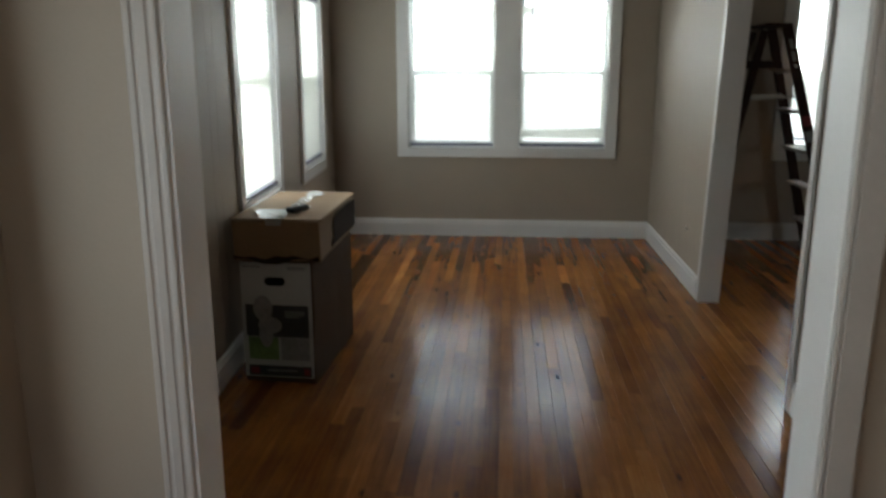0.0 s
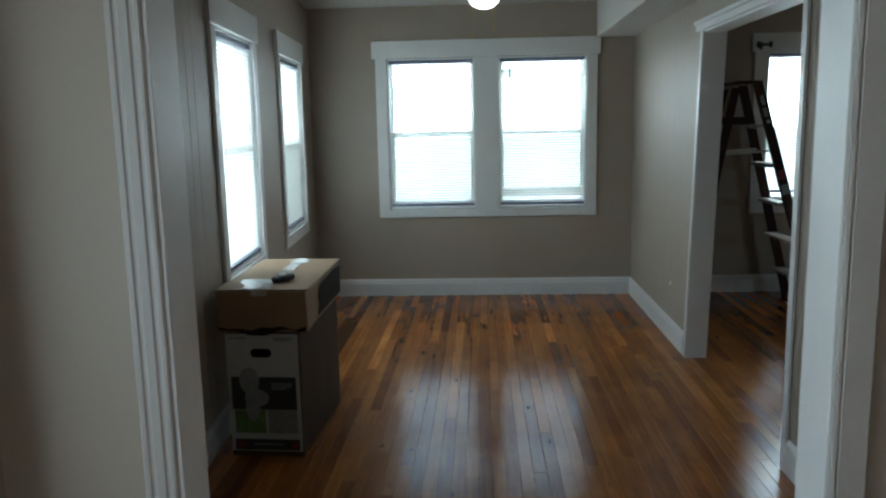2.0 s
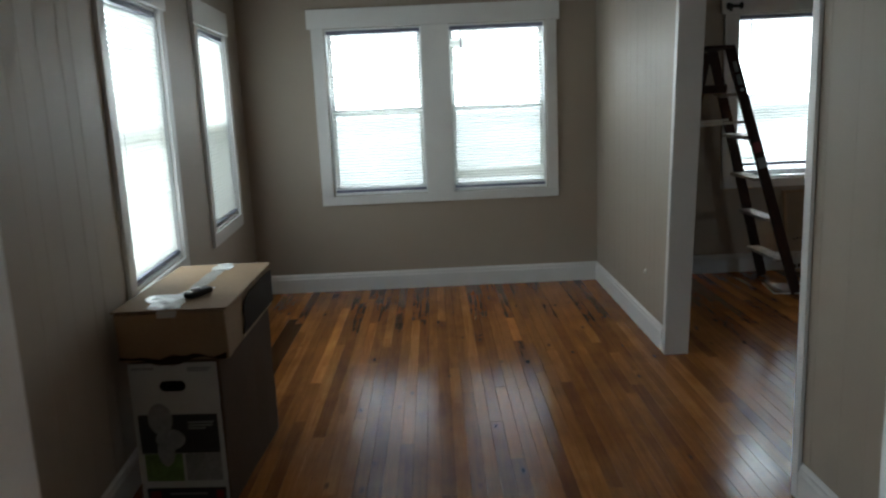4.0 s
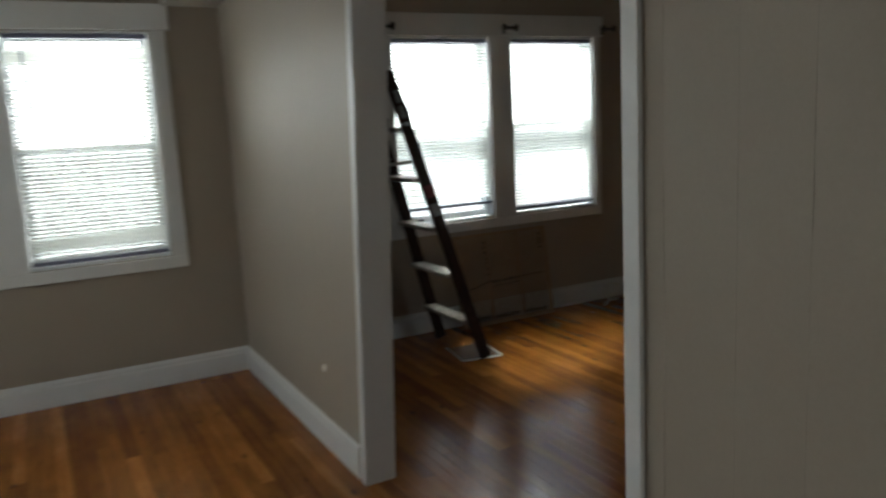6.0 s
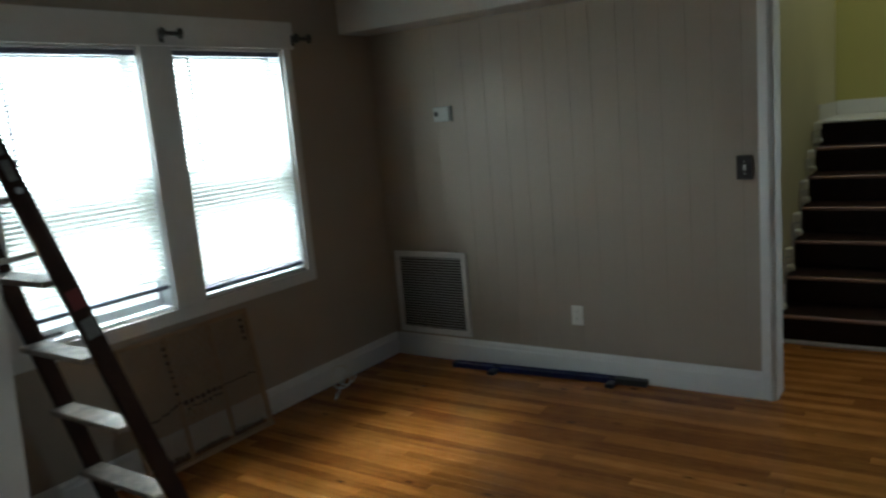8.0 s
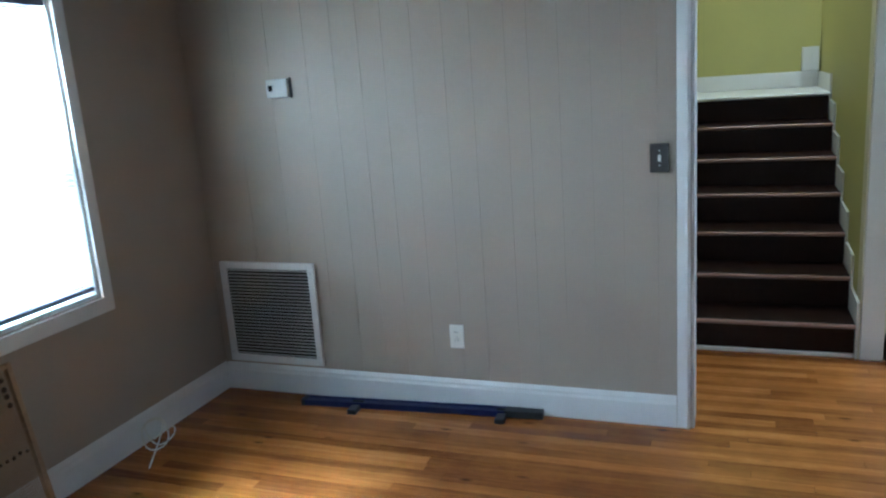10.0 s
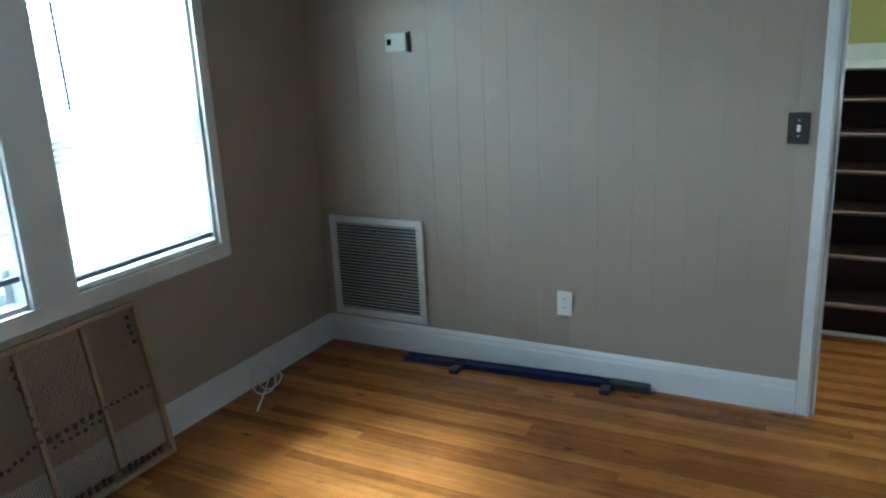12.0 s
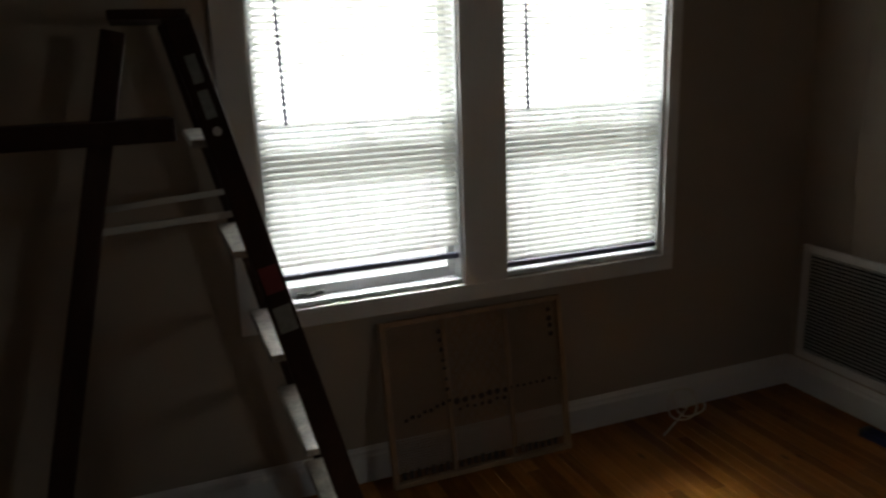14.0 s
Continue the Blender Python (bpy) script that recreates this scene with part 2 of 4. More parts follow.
def loft(bm, low, high):
    """A solid between two outlines of equal count, given as points in space."""
    a = [bm.verts.new(p) for p in low]
    b = [bm.verts.new(p) for p in high]
    n = len(a)
    bm.faces.new(a[::-1])
    bm.faces.new(b)
    for i in range(n):
        bm.faces.new((a[i], a[(i + 1) % n], b[(i + 1) % n], b[i]))


def part(name, bm, material, parent=None, label=""):
    me = bpy.data.meshes.new(name)
    bmesh.ops.recalc_face_normals(bm, faces=bm.faces)
    bm.to_mesh(me)
    bm.free()
    me.materials.append(material)
    ob = new(name, me)
    ob.parent = parent
    if label:
        tagged(ob, label)
    return ob


def boxes(name, rows, material, parent=None, label="", bevel=0.0):
    bm = bmesh.new()
    for r in rows:
        box(bm, *r, bevel=bevel)
    return part(name, bm, material, parent, label)


def thing(name, label, category, m=None, group="", kind=""):
    ob = new(name)
    ob.empty_display_size = 0.1
    if m is not None:
        ob.matrix_world = m
    return tagged(ob, label, category, group, kind)


def wall(name, across, a0, a1, u0, u1, z0, z1, holes, material, label, m=None):
    """A wall with openings through it. across: the axis of its thickness a0..a1; u runs along it."""
    us = sorted({u0, u1, *(h[0] for h in holes), *(h[1] for h in holes)})
    zs = sorted({z0, z1, *(h[2] for h in holes), *(h[3] for h in holes)})

    def solid(i, j):
        if not (0 <= i < len(us) - 1 and 0 <= j < len(zs) - 1):
            return False
        u, z = (us[i] + us[i + 1]) / 2, (zs[j] + zs[j + 1]) / 2
        return not any(h[0] < u < h[1] and h[2] < z < h[3] for h in holes)

    bm = bmesh.new()
    put = (lambda a, u, z: (a, u, z)) if across == "x" else (lambda a, u, z: (u, a, z))
    quad = lambda *pts: bm.faces.new([bm.verts.new(put(*q)) for q in pts])
    for i in range(len(us) - 1):
        for j in range(len(zs) - 1):
            if not solid(i, j):
                continue
            p, q, r, s = us[i], us[i + 1], zs[j], zs[j + 1]
            quad((a0, p, r), (a0, q, r), (a0, q, s), (a0, p, s))
            quad((a1, p, r), (a1, q, r), (a1, q, s), (a1, p, s))
            if not solid(i - 1, j):
                quad((a0, p, r), (a1, p, r), (a1, p, s), (a0, p, s))
            if not solid(i + 1, j):
                quad((a0, q, r), (a1, q, r), (a1, q, s), (a0, q, s))
            if not solid(i, j - 1):
                quad((a0, p, r), (a1, p, r), (a1, q, r), (a0, q, r))
            if not solid(i, j + 1):
                quad((a0, p, s), (a1, p, s), (a1, q, s), (a0, q, s))
    bmesh.ops.remove_doubles(bm, verts=bm.verts, dist=1e-5)
    ob = part(name, bm, material)
    if m is not None:
        ob.matrix_world = m
    return tagged(ob, label, "wall", kind="structure")


def panelling(owner, across, face, out, cuts, z0, z1, material, depth=0.003, joint=0.0013):
    """Upright boards with open joints on a wall's face."""
    for a, b in zip(cuts, cuts[1:]):
        lo, hi = min(a, b) + joint / 2, max(a, b) - joint / 2
        edge = min(0.0015, depth * 0.4)
        bm = bmesh.new()
        f0, f1 = min(face, face + out * depth), max(face, face + out * depth)
        if across == "x":
            box(bm, f0, f1, lo, hi, z0, z1, edge)
        else:
            box(bm, lo, hi, f0, f1, z0, z1, edge)
        part("panel", bm, material, owner)


SKIRT = [(0, 0), (0.016, 0), (0.016, 0.105), (0.013, 0.112), (0.011, 0.118), (0.011, 0.128), (0.006, 0.136), (0.004, 0.142), (0, 0.145)]


def baseboard(a, b, label="white painted wooden baseboard with a moulded top", m=None, h=0.145):
    """A skirting board along the floor from a to b; it stands out to the left of that way."""
    a, b = Vector((*a, 0)), Vector((*b, 0))
    way = (b - a).normalized()
    out = Vector((-way.y, way.x, 0))
    mm = Matrix((out, Vector((0, 0, h / 0.145)), way)).transposed().to_4x4()
    mm.translation = a + Vector((0, 0, 0.001))
    bm = bmesh.new()
    prism(bm, SKIRT, (b - a).length, mm)
    ob = part("baseboard", bm, TRIM)
    if m is not None:
        ob.matrix_world = m
    return tagged(ob, label, "baseboard", kind="structure")


# ---- the large structure ----
CEILING = 2.42
LEAN = pose(-0.965, 3.65, 0, 0, 0, 3.42)      # the west wall runs a little askew: local y along it, +x into the room

tagged(boxes("ground", [(-60, 60, -60, 60, -0.75, -0.7)], YARD), "pale concrete yard round the house", "ground", kind="structure")
floor = tagged(boxes("floor", [(-1.6, 2.7, -2.7, 2.3, -0.12, -0.02), (-1.4, 5.15, 2.3, 7.3, -0.12, -0.02), (5.15, 8.6, 2.2, 5.05, -0.12, -0.02)], SUBFLOOR), "varnished oak strip floor in honey and brown tones", "floor", kind="structure")
tagged(boxes("ceiling", [(-1.6, 2.7, -2.7, 2.23, CEILING, CEILING + 0.12), (-1.6, 5.15, 2.23, 7.3, CEILING, CEILING + 0.12)], CEIL), "plain matt off-white ceiling", "ceiling", kind="structure")
tagged(boxes("ceiling", [(5.15, 8.75, 2.2, 5.2, 4.2, 4.3)], CEIL), "plain matt off-white stairwell ceiling", "ceiling", kind="structure")

WIN_A = [(-0.522, 0.203), (0.402, 1.128)]
WIN_B = [(2.60, 3.337), (3.512, 4.242)]
A_Z, B_Z, W_Z = (0.752, 2.003), (0.742, 1.988), (0.725, 1.94)
WIN_W = [(0.60, 1.36), (2.13, 2.90)]

wall("wall_north_1", "y", 7.095, 7.30, -1.4, 1.565, 0, CEILING, [(*w, *A_Z) for w in WIN_A], WALL, "greige painted outer wall with paired windows")
wall("wall_north_2", "y", 7.13, 7.30, 1.565, 5.15, 0, CEILING, [(*w, *B_Z) for w in WIN_B], WALL, "greige painted outer wall with paired windows, in shade")
wall_west = wall("wall_west", "x", -0.2, 0, -1.6, 3.66, 0, CEILING, [(*w, *W_Z) for w in WIN_W], WALL, "greige painted panelled wall with two tall windows", LEAN)
wall_mid = wall("wall_partition", "x", 1.512, 1.62, 2.37, 7.095, 0, CEILING, [(3.60, 5.42, -0.1, 1.95)], WALL, "greige panelled partition with a wide cased opening")
wall("wall_south", "y", 2.23, 2.37, -1.6, 5.022, 0, CEILING, [(-0.462, 1.03, -0.1, 2.05)], WALL, "greige painted wall with a wide cased opening")
wall_east = wall("wall_east", "x", 5.022, 5.15, 2.23, 7.13, 0, CEILING, [(3.35, 4.735, -0.1, 2.05)], WALL, "greige panelled wall with a doorway to the stairs")
# the room behind the start of the walk
wall("wall_back_west", "x", -1.6, -1.5, -2.7, 2.23, 0, CEILING, [(0.1, 1.7, 0.6, 2.1)], WALL, "plain greige wall with a wide window")
wall("wall_back_south", "y", -2.7, -2.6, -1.5, 2.6, 0, CEILING, [(-1.2, 0.3, 0.7, 2.1)], WALL, "plain greige wall with a wide window")
wall("wall_back_east", "x", 2.6, 2.7, -2.7, 2.23, 0, CEILING, [], WALL, "plain greige wall")
# stair hall
wall("wall_hall_north", "y", 4.925, 5.05, 5.15, 8.6, 0, 4.2, [], CREAM, "cream painted stairwell wall")
wall("wall_hall_east", "x", 5.97, 6.09, 2.2, 3.97, 0, 4.2, [(2.75, 3.6, 0.85, 2.0)], CREAM, "cream painted hall wall beside the stairs")
wall("wall_hall_stair", "y", 3.86, 3.97, 6.09, 8.6, 0, 4.2, [], OLIVE, "olive painted stairwell wall")
wall("wall_hall_end", "x", 8.45, 8.55, 3.97, 4.925, 0, 4.2, [], OLIVE, "olive painted wall over the stair landing")
wall("wall_hall_south", "y", 2.2, 2.32, 5.15, 5.97, 0, 4.2, [], CREAM, "cream painted hall wall")
wall("wall_hall_upper", "x", 5.03, 5.15, 2.2, 5.05, CEILING + 0.12, 4.2, [], CREAM, "cream painted upper hall wall")

# boxed soffits under the ceiling
tagged(boxes("soffit", [(1.205, 1.512, 2.37, 7.095, 2.135, CEILING)], CEIL, bevel=0.004), "painted boxed soffit along the partition", "soffit", kind="structure")
tagged(boxes("soffit", [(4.74, 5.022, 2.37, 7.13, 2.085, CEILING)], CEIL, bevel=0.004), "painted boxed soffit along the panelled wall", "soffit", kind="structure")

# skirting boards
baseboard((1.512, 7.095), (-1.17, 7.095))
baseboard((1.512, 5.315), (1.512, 7.079))
baseboard((1.512, 2.37), (1.512, 3.651))
baseboard((5.015, 7.13), (1.622, 7.13))
baseboard((5.015, 4.795), (5.015, 7.114))
baseboard((0.0, 3.43), (0.0, -1.25), m=LEAN)
baseboard((1.62, 7.114), (1.62, 5.36))
baseboard((1.03 + 0.1, 2.37), (1.49, 2.37))
baseboard((-0.54, 2.23), (-1.5, 2.23))
baseboard((2.6, 2.23), (1.11, 2.23))
baseboard((5.97, 3.86), (5.97, 2.32))


# panelled faces
def cuts_between(a, b, seed):
    r = random.Random(seed)
    out = [a]
    while out[-1] + 0.22 < b:
        out.append(out[-1] + r.choice((0.1, 0.1, 0.135, 0.15, 0.17, 0.2)))
    return out + [b]


panelling(wall_east, "x", 5.022, -1, [4.795, 4.867, 5.006, 5.130, 5.262, 5.390, 5.488, 5.639, 5.765, 5.913, 6.051, 6.171, 6.304, 6.448, 6.65, 6.85, 7.128], 0.0, 2.085, WALL)
panelling(wall_mid, "x", 1.512, -1, [5.42, 5.505, 5.607, 5.709, 5.9, 6.06, 6.16, 6.36, 6.5, 6.7, 6.86, 7.09], 0.0, 2.135, WALL, 0.002, 0.0014)
panelling(wall_mid, "x", 1.512, -1, [2.375, 2.60, 2.86, 3.10, 3.28, 3.425, 3.60], 0.0, 2.135, WALL, 0.0009, 0.0008)
panelling(wall_west, "x", 0.0, 1, cuts_between(-1.2, 0.46, 7), 0.0, CEILING, WALL, 0.003)


# ---- trim round the openings ----
CASING = [(0, 0), (0.08, 0), (0.08, 0.012), (0.075, 0.018), (0.064, 0.018), (0.059, 0.0145), (0.053, 0.0145), (0.048, 0.0175), (0.029, 0.0175), (0.024, 0.014), (0.018, 0.014), (0.013, 0.016), (0.005, 0.016), (0, 0.012)]


CASING_PLAIN = [(0, 0), (0.078, 0), (0.078, 0.011), (0.074, 0.015), (0.016, 0.015), (0.014, 0.011), (0.010, 0.011), (0.008, 0.015), (0, 0.013)]


def cased(name, label, rows, mouldings, bevel=0.003):
    """Door casing: flat boards as rows, moulded uprights as (x, y, out, height, width, way)."""
    ob = thing(name, label, "door casing", kind="structure")
    for nm, r in rows:
        boxes(nm, [r], TRIM, ob, bevel=bevel)
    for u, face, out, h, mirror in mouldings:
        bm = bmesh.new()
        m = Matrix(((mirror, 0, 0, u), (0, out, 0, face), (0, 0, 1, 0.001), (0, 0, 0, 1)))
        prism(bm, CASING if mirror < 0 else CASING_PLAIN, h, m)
        part("casing", bm, CASING_SHADED, ob)
    return ob


cased("door_casing_1", "white painted moulded casing round a wide opening",
      [("jamb", (-0.462, -0.444, 2.222, 2.378, 0.001, 2.05)), ("jamb", (1.012, 1.03, 2.222, 2.378, 0.001, 2.05)),
       ("head_jamb", (-0.444, 1.012, 2.222, 2.378, 2.032, 2.05)),
       ("head_casing", (-0.54, 1.136, 2.208, 2.23, 2.045, 2.16)), ("casing", (1.03, 1.12, 2.37, 2.386, 0.001, 2.05)),
       ("casing", (-0.552, -0.462, 2.37, 2.386, 0.001, 2.05)), ("head_casing", (-0.54, 1.136, 2.37, 2.388, 2.05, 2.134))],
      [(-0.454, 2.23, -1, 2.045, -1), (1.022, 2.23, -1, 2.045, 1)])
cased("door_casing_2", "white painted trim round the wide opening in the partition",
      [("head_jamb", (1.504, 1.628, 3.72, 5.10, 1.936, 1.949)),
       ("casing", (1.495, 1.509, 3.652, 3.70, 0.001, 1.95)),
       ("head_casing", (1.492, 1.512, 3.64, 5.20, 1.952, 1.985)), ("head_moulding", (1.482, 1.512, 3.63, 5.21, 1.987, 2.008))], [])
POSTS = bpy.data.objects["door_casing_2"]
Z0, Z1 = 0.001, 1.95
FAR0, FAR1 = 5.243, 5.055                     # the far post leans a little: its edge at the floor and at the head
bm = bmesh.new()
loft(bm, [(1.510, FAR0 + 0.012, Z0), (1.62, FAR0 + 0.012, Z0), (1.62, 5.42, Z0), (1.510, 5.42, Z0)],
     [(1.510, FAR1 + 0.012, Z1), (1.62, FAR1 + 0.012, Z1), (1.62, 5.42, Z1), (1.510, 5.42, Z1)])
part("post_core", bm, WALL, wall_mid)
bm = bmesh.new()
loft(bm, [(1.5105, 3.60, Z0), (1.695, 3.60, Z0), (1.695, 3.800, Z0), (1.5105, 3.688, Z0)], [(1.5105, 3.60, Z1), (1.695, 3.60, Z1), (1.695, 3.800, Z1), (1.5105, 3.688, Z1)])
part("post_core", bm, WALL, wall_mid)
bm = bmesh.new()
loft(bm, [(1.502, FAR0, Z0), (1.628, FAR0, Z0), (1.628, FAR0 + 0.011, Z0), (1.502, FAR0 + 0.011, Z0)],
     [(1.502, FAR1, Z1), (1.628, FAR1, Z1), (1.628, FAR1 + 0.011, Z1), (1.502, FAR1 + 0.011, Z1)])
part("jamb", bm, TRIM, POSTS)
bm = bmesh.new()
loft(bm, [(1.494, FAR0 + 0.001, Z0), (1.508, FAR0 + 0.001, Z0), (1.508, FAR0 + 0.046, Z0), (1.494, FAR0 + 0.046, Z0)],
     [(1.494, FAR1 + 0.001, Z1), (1.508, FAR1 + 0.001, Z1), (1.508, FAR1 + 0.046, Z1), (1.494, FAR1 + 0.046, Z1)])
bmesh.ops.bevel(bm, geom=bm.edges[:], offset=0.003, segments=2, affect="EDGES")
part("casing", bm, TRIM, POSTS)
bm = bmesh.new()
loft(bm, [(1.50, 3.681, Z0), (1.70, 3.804, Z0), (1.70, 3.815, Z0), (1.50, 3.692, Z0)], [(1.50, 3.681, Z1), (1.70, 3.804, Z1), (1.70, 3.815, Z1), (1.50, 3.692, Z1)])
part("jamb", bm, TRIM, POSTS)
cased("door_casing_3", "white painted casing of the doorway to the stairs",
      [("jamb", (5.012, 5.16, 4.722, 4.735, 0.001, 2.05)), ("jamb", (5.012, 5.16, 3.35, 3.363, 0.001, 2.05)),
       ("head_jamb", (5.012, 5.16, 3.363, 4.722, 2.037, 2.05)),
       ("casing", (4.998, 5.022, 4.737, 4.792, 0.001, 2.05)), ("casing_bead", (4.992, 5.02, 4.745, 4.758, 0.001, 2.05)),
       ("casing", (4.998, 5.022, 3.27, 3.348, 0.001, 2.05)),
       ("casing", (5.15, 5.166, 4.737, 4.80, 0.001, 2.05))], [])


# ---- windows ----
def slat_mesh(w, mat):
    bm = bmesh.new()
    prof = [(-0.0125, -0.0012), (-0.006, 0.0008), (0, 0.0014), (0.006, 0.0008), (0.0125, -0.0012)]
    top = [(y, z + 0.0006) for y, z in prof]
    poly = prof + top[::-1]
    m = Matrix(((0, 0, 1, -w / 2), (1, 0, 0, 0), (0, 1, 0, 0), (0, 0, 0, 1)))
    prism(bm, poly, w, m)
    bmesh.ops.recalc_face_normals(bm, faces=bm.faces)
    me = bpy.data.meshes.new("slat")
    bm.to_mesh(me)
    bm.free()
    me.materials.append(mat)
    return me


def window(name, x0, x1, z0, z1, m, screen=True):
    """A double-hung sash window in its opening; local y points outdoors, 0 at the room face of the sash line."""
    w = thing(name, "white vinyl double-hung sash window", "window", m, kind="structure")
    mid = (z0 + z1) / 2 + 0.003
    fr = thing_part("window_frame", w)
    for nm, r in (("jamb", (x0, x0 + 0.009, -0.03, 0.09, z0, z1)), ("jamb", (x1 - 0.009, x1, -0.03, 0.09, z0, z1)),
                  ("head", (x0 + 0.009, x1 - 0.009, -0.03, 0.09, z1 - 0.012, z1)), ("window_sill", (x0 + 0.009, x1 - 0.009, -0.03, 0.09, z0, z0 + 0.016))):
        boxes(nm, [r], VINYL, fr, bevel=0.002)
    a, b = x0 + 0.01, x1 - 0.01
    s = 0.03
    for nm, lo, hi, y in (("upper_sash", mid - 0.018, z1 - 0.013, 0.062), ("lower_sash", z0 + 0.017, mid + 0.02, 0.034)):
        bm = bmesh.new()
        for r in ((a, a + s, y, y + 0.026, lo, hi), (b - s, b, y, y + 0.026, lo, hi), (a + s, b - s, y, y + 0.026, hi - 0.034, hi), (a + s, b - s, y, y + 0.026, lo, lo + 0.04)):
            box(bm, *r, bevel=0.002)
        sash = part(nm, bm, VINYL, w)
        pane = boxes("pane", [(a + s - 0.004, b - s + 0.004, y + 0.011, y + 0.015, lo + 0.036, hi - 0.030)], GLASS, sash, "clear glass")
        pane.visible_shadow = False
    boxes("sash_lock", [((a + b) / 2 - 0.03, (a + b) / 2 + 0.03, 0.012, 0.033, mid + 0.012, mid + 0.024)], VINYL, w, bevel=0.003)
    if name == "window_3":
        bm = bmesh.new()
        box(bm, x0 + 0.10, x0 + 0.20, 0.014, 0.032, z0 + 0.022, z0 + 0.036, 0.003)
        box(bm, x0 + 0.135, x0 + 0.165, -0.004, 0.014, z0 + 0.026, z0 + 0.034, 0.002)
        part("sash_lift", bm, BLACK, w, "small black sash lift")
    if screen:
        sc = boxes("insect_screen", [(a, b, 0.094, 0.0945, z0 + 0.02, mid + 0.01)], SCREEN, w, "fine grey insect mesh")
        sc.visible_shadow = False
    return w


def thing_part(name, parent):
    ob = new(name)
    ob.empty_display_size = 0.05
    ob.parent = parent
    return ob


def blind(x0, x1, z0, z1, m, label, tilt=7, bent=None, wand=True, sag=0.0):
    """A mini blind hung in the opening: headrail, slats, bottom rail, cords and a tilt wand."""
    ob = thing("mini_blind", label, "window blind", m, group="mini blinds in the windows")
    w = x1 - x0 - 0.026
    cx = (x0 + x1) / 2
    boxes("headrail", [(cx - w / 2, cx + w / 2, -0.026, 0.0, z1 - 0.040, z1 - 0.014)], RAIL, ob, "metal headrail, darkened as if backlit", bevel=0.002)
    boxes("bottom_rail", [(cx - w / 2, cx + w / 2, -0.026, -0.002, z0, z0 + 0.02)], RAIL, ob, "grey plastic bottom rail, darkened for its shade", bevel=0.003)
    me = slat_mesh(w, BLIND if wand else BLIND_THIN)
    n = int((z1 - 0.055 - sag - z0 - 0.026) / 0.0222)
    for i in range(n):
        s = new("slat", me)
        s.parent = ob
        turn = tilt + random.uniform(-2, 2)
        drop = 0
        if sag and i < 4:
            turn, drop = (78, 64, 82, 40)[i], -1.6 + 0.4 * i
        if bent and abs(i - bent) < 2:
            turn, drop = tilt + 40, random.uniform(-0.4, 0.2)
        s.matrix_basis = pose(cx, -0.013, z1 - 0.066 - sag - i * 0.0222, turn, drop, 0)
    for k, u in enumerate((-0.36, 0.36)):
        bm = bmesh.new()
        for y in (-0.027, 0.0005):
            rod(bm, (cx + u * w, y, z0 + 0.01), (cx + u * w, y, z1 - 0.05), 0.0009, 6)
        part("ladder_cord", bm, VINYL, ob)
    if bent:
        bm = bmesh.new()
        rod(bm, (cx + w * 0.36, -0.03, z1 - 0.05), (cx + w * 0.36, -0.032, z1 - 0.26), 0.0012, 6)
        rod(bm, (cx + w * 0.36, -0.032, z1 - 0.30), (cx + w * 0.36, -0.032, z1 - 0.26), 0.008, 10, 0.004)
        part("lift_cord", bm, RAIL, ob, "lift cord with a grey tassel")
    if wand:
        bm = bmesh.new()
        rod(bm, (cx - w * 0.385, -0.036, z1 - 0.05), (cx - w * 0.375, -0.042, z1 - 0.60), 0.0058, 8)
        part("tilt_wand", bm, RAIL, ob, "clear tilt wand, darkened as if backlit")
    return ob


SHADE = "white vinyl mini blind, lowered, slats half open"
NA, NB = pose(0, 7.138, 0), pose(0, 7.165, 0)
k = 0
for i, (x0, x1) in enumerate(WIN_A):
    k += 1
    window("window_%d" % k, x0, x1, *A_Z, NA)
    blind(x0, x1, A_Z[0] + 0.022, A_Z[1], NA, SHADE if i == 0 else SHADE + ", with a bent slat", tilt=27, bent=None if i == 0 else 46, sag=0.0 if i == 0 else 0.035)
for i, (x0, x1) in enumerate(WIN_B):
    k += 1
    window("window_%d" % k, x0, x1, *B_Z, NB)
    blind(x0, x1, B_Z[0] + (0.10 if i == 0 else 0.032), B_Z[1], NB, "white vinyl mini blind, raised a little above the sill" if i == 0 else SHADE, tilt=37)
TURN_W = LEAN @ pose(-0.03, 0, 0, 0, 0, 90)
for y0, y1 in WIN_W:
    k += 1
    window("window_%d" % k, y0, y1, *W_Z, TURN_W, screen=y0 > 2)
    blind(y0, y1, W_Z[0] + 0.022, W_Z[1], TURN_W, "white vinyl mini blind, lowered and nearly closed, glowing with daylight", tilt=62, wand=False)


def window_trim(label, x0, x1, z0, z1, lows, mids, head, m):
    """Flat casing boards round a window pair: outer edges x0..x1, bottom z0, head board z1..head."""
    ob = thing("window_trim", label, "window trim", m, kind="structure")
    inner0, inner1, sill = lows
    for nm, r in (("side_casing", (x0, inner0, -0.018, 0, sill, z1)), ("side_casing", (inner1, x1, -0.018, 0, sill, z1)),
                  ("bottom_casing", (x0, x1, -0.018, 0, z0, sill)), ("head_casing", (x0 - 0.027, x1 + 0.023, -0.026, 0, z1, head))):
        boxes(nm, [r], TRIM, ob, bevel=0.003)
    for a, b in mids:
        boxes("mullion_casing", [(a, b, -0.018, 0, sill, z1)], TRIM, ob, bevel=0.003)
    return ob


window_trim("wide flat white casing round a pair of windows", -0.617, 1.212, 0.682, 2.006, (-0.525, 1.131, 0.749), [(0.20, 0.405)], 2.145, pose(0, 7.095, 0))
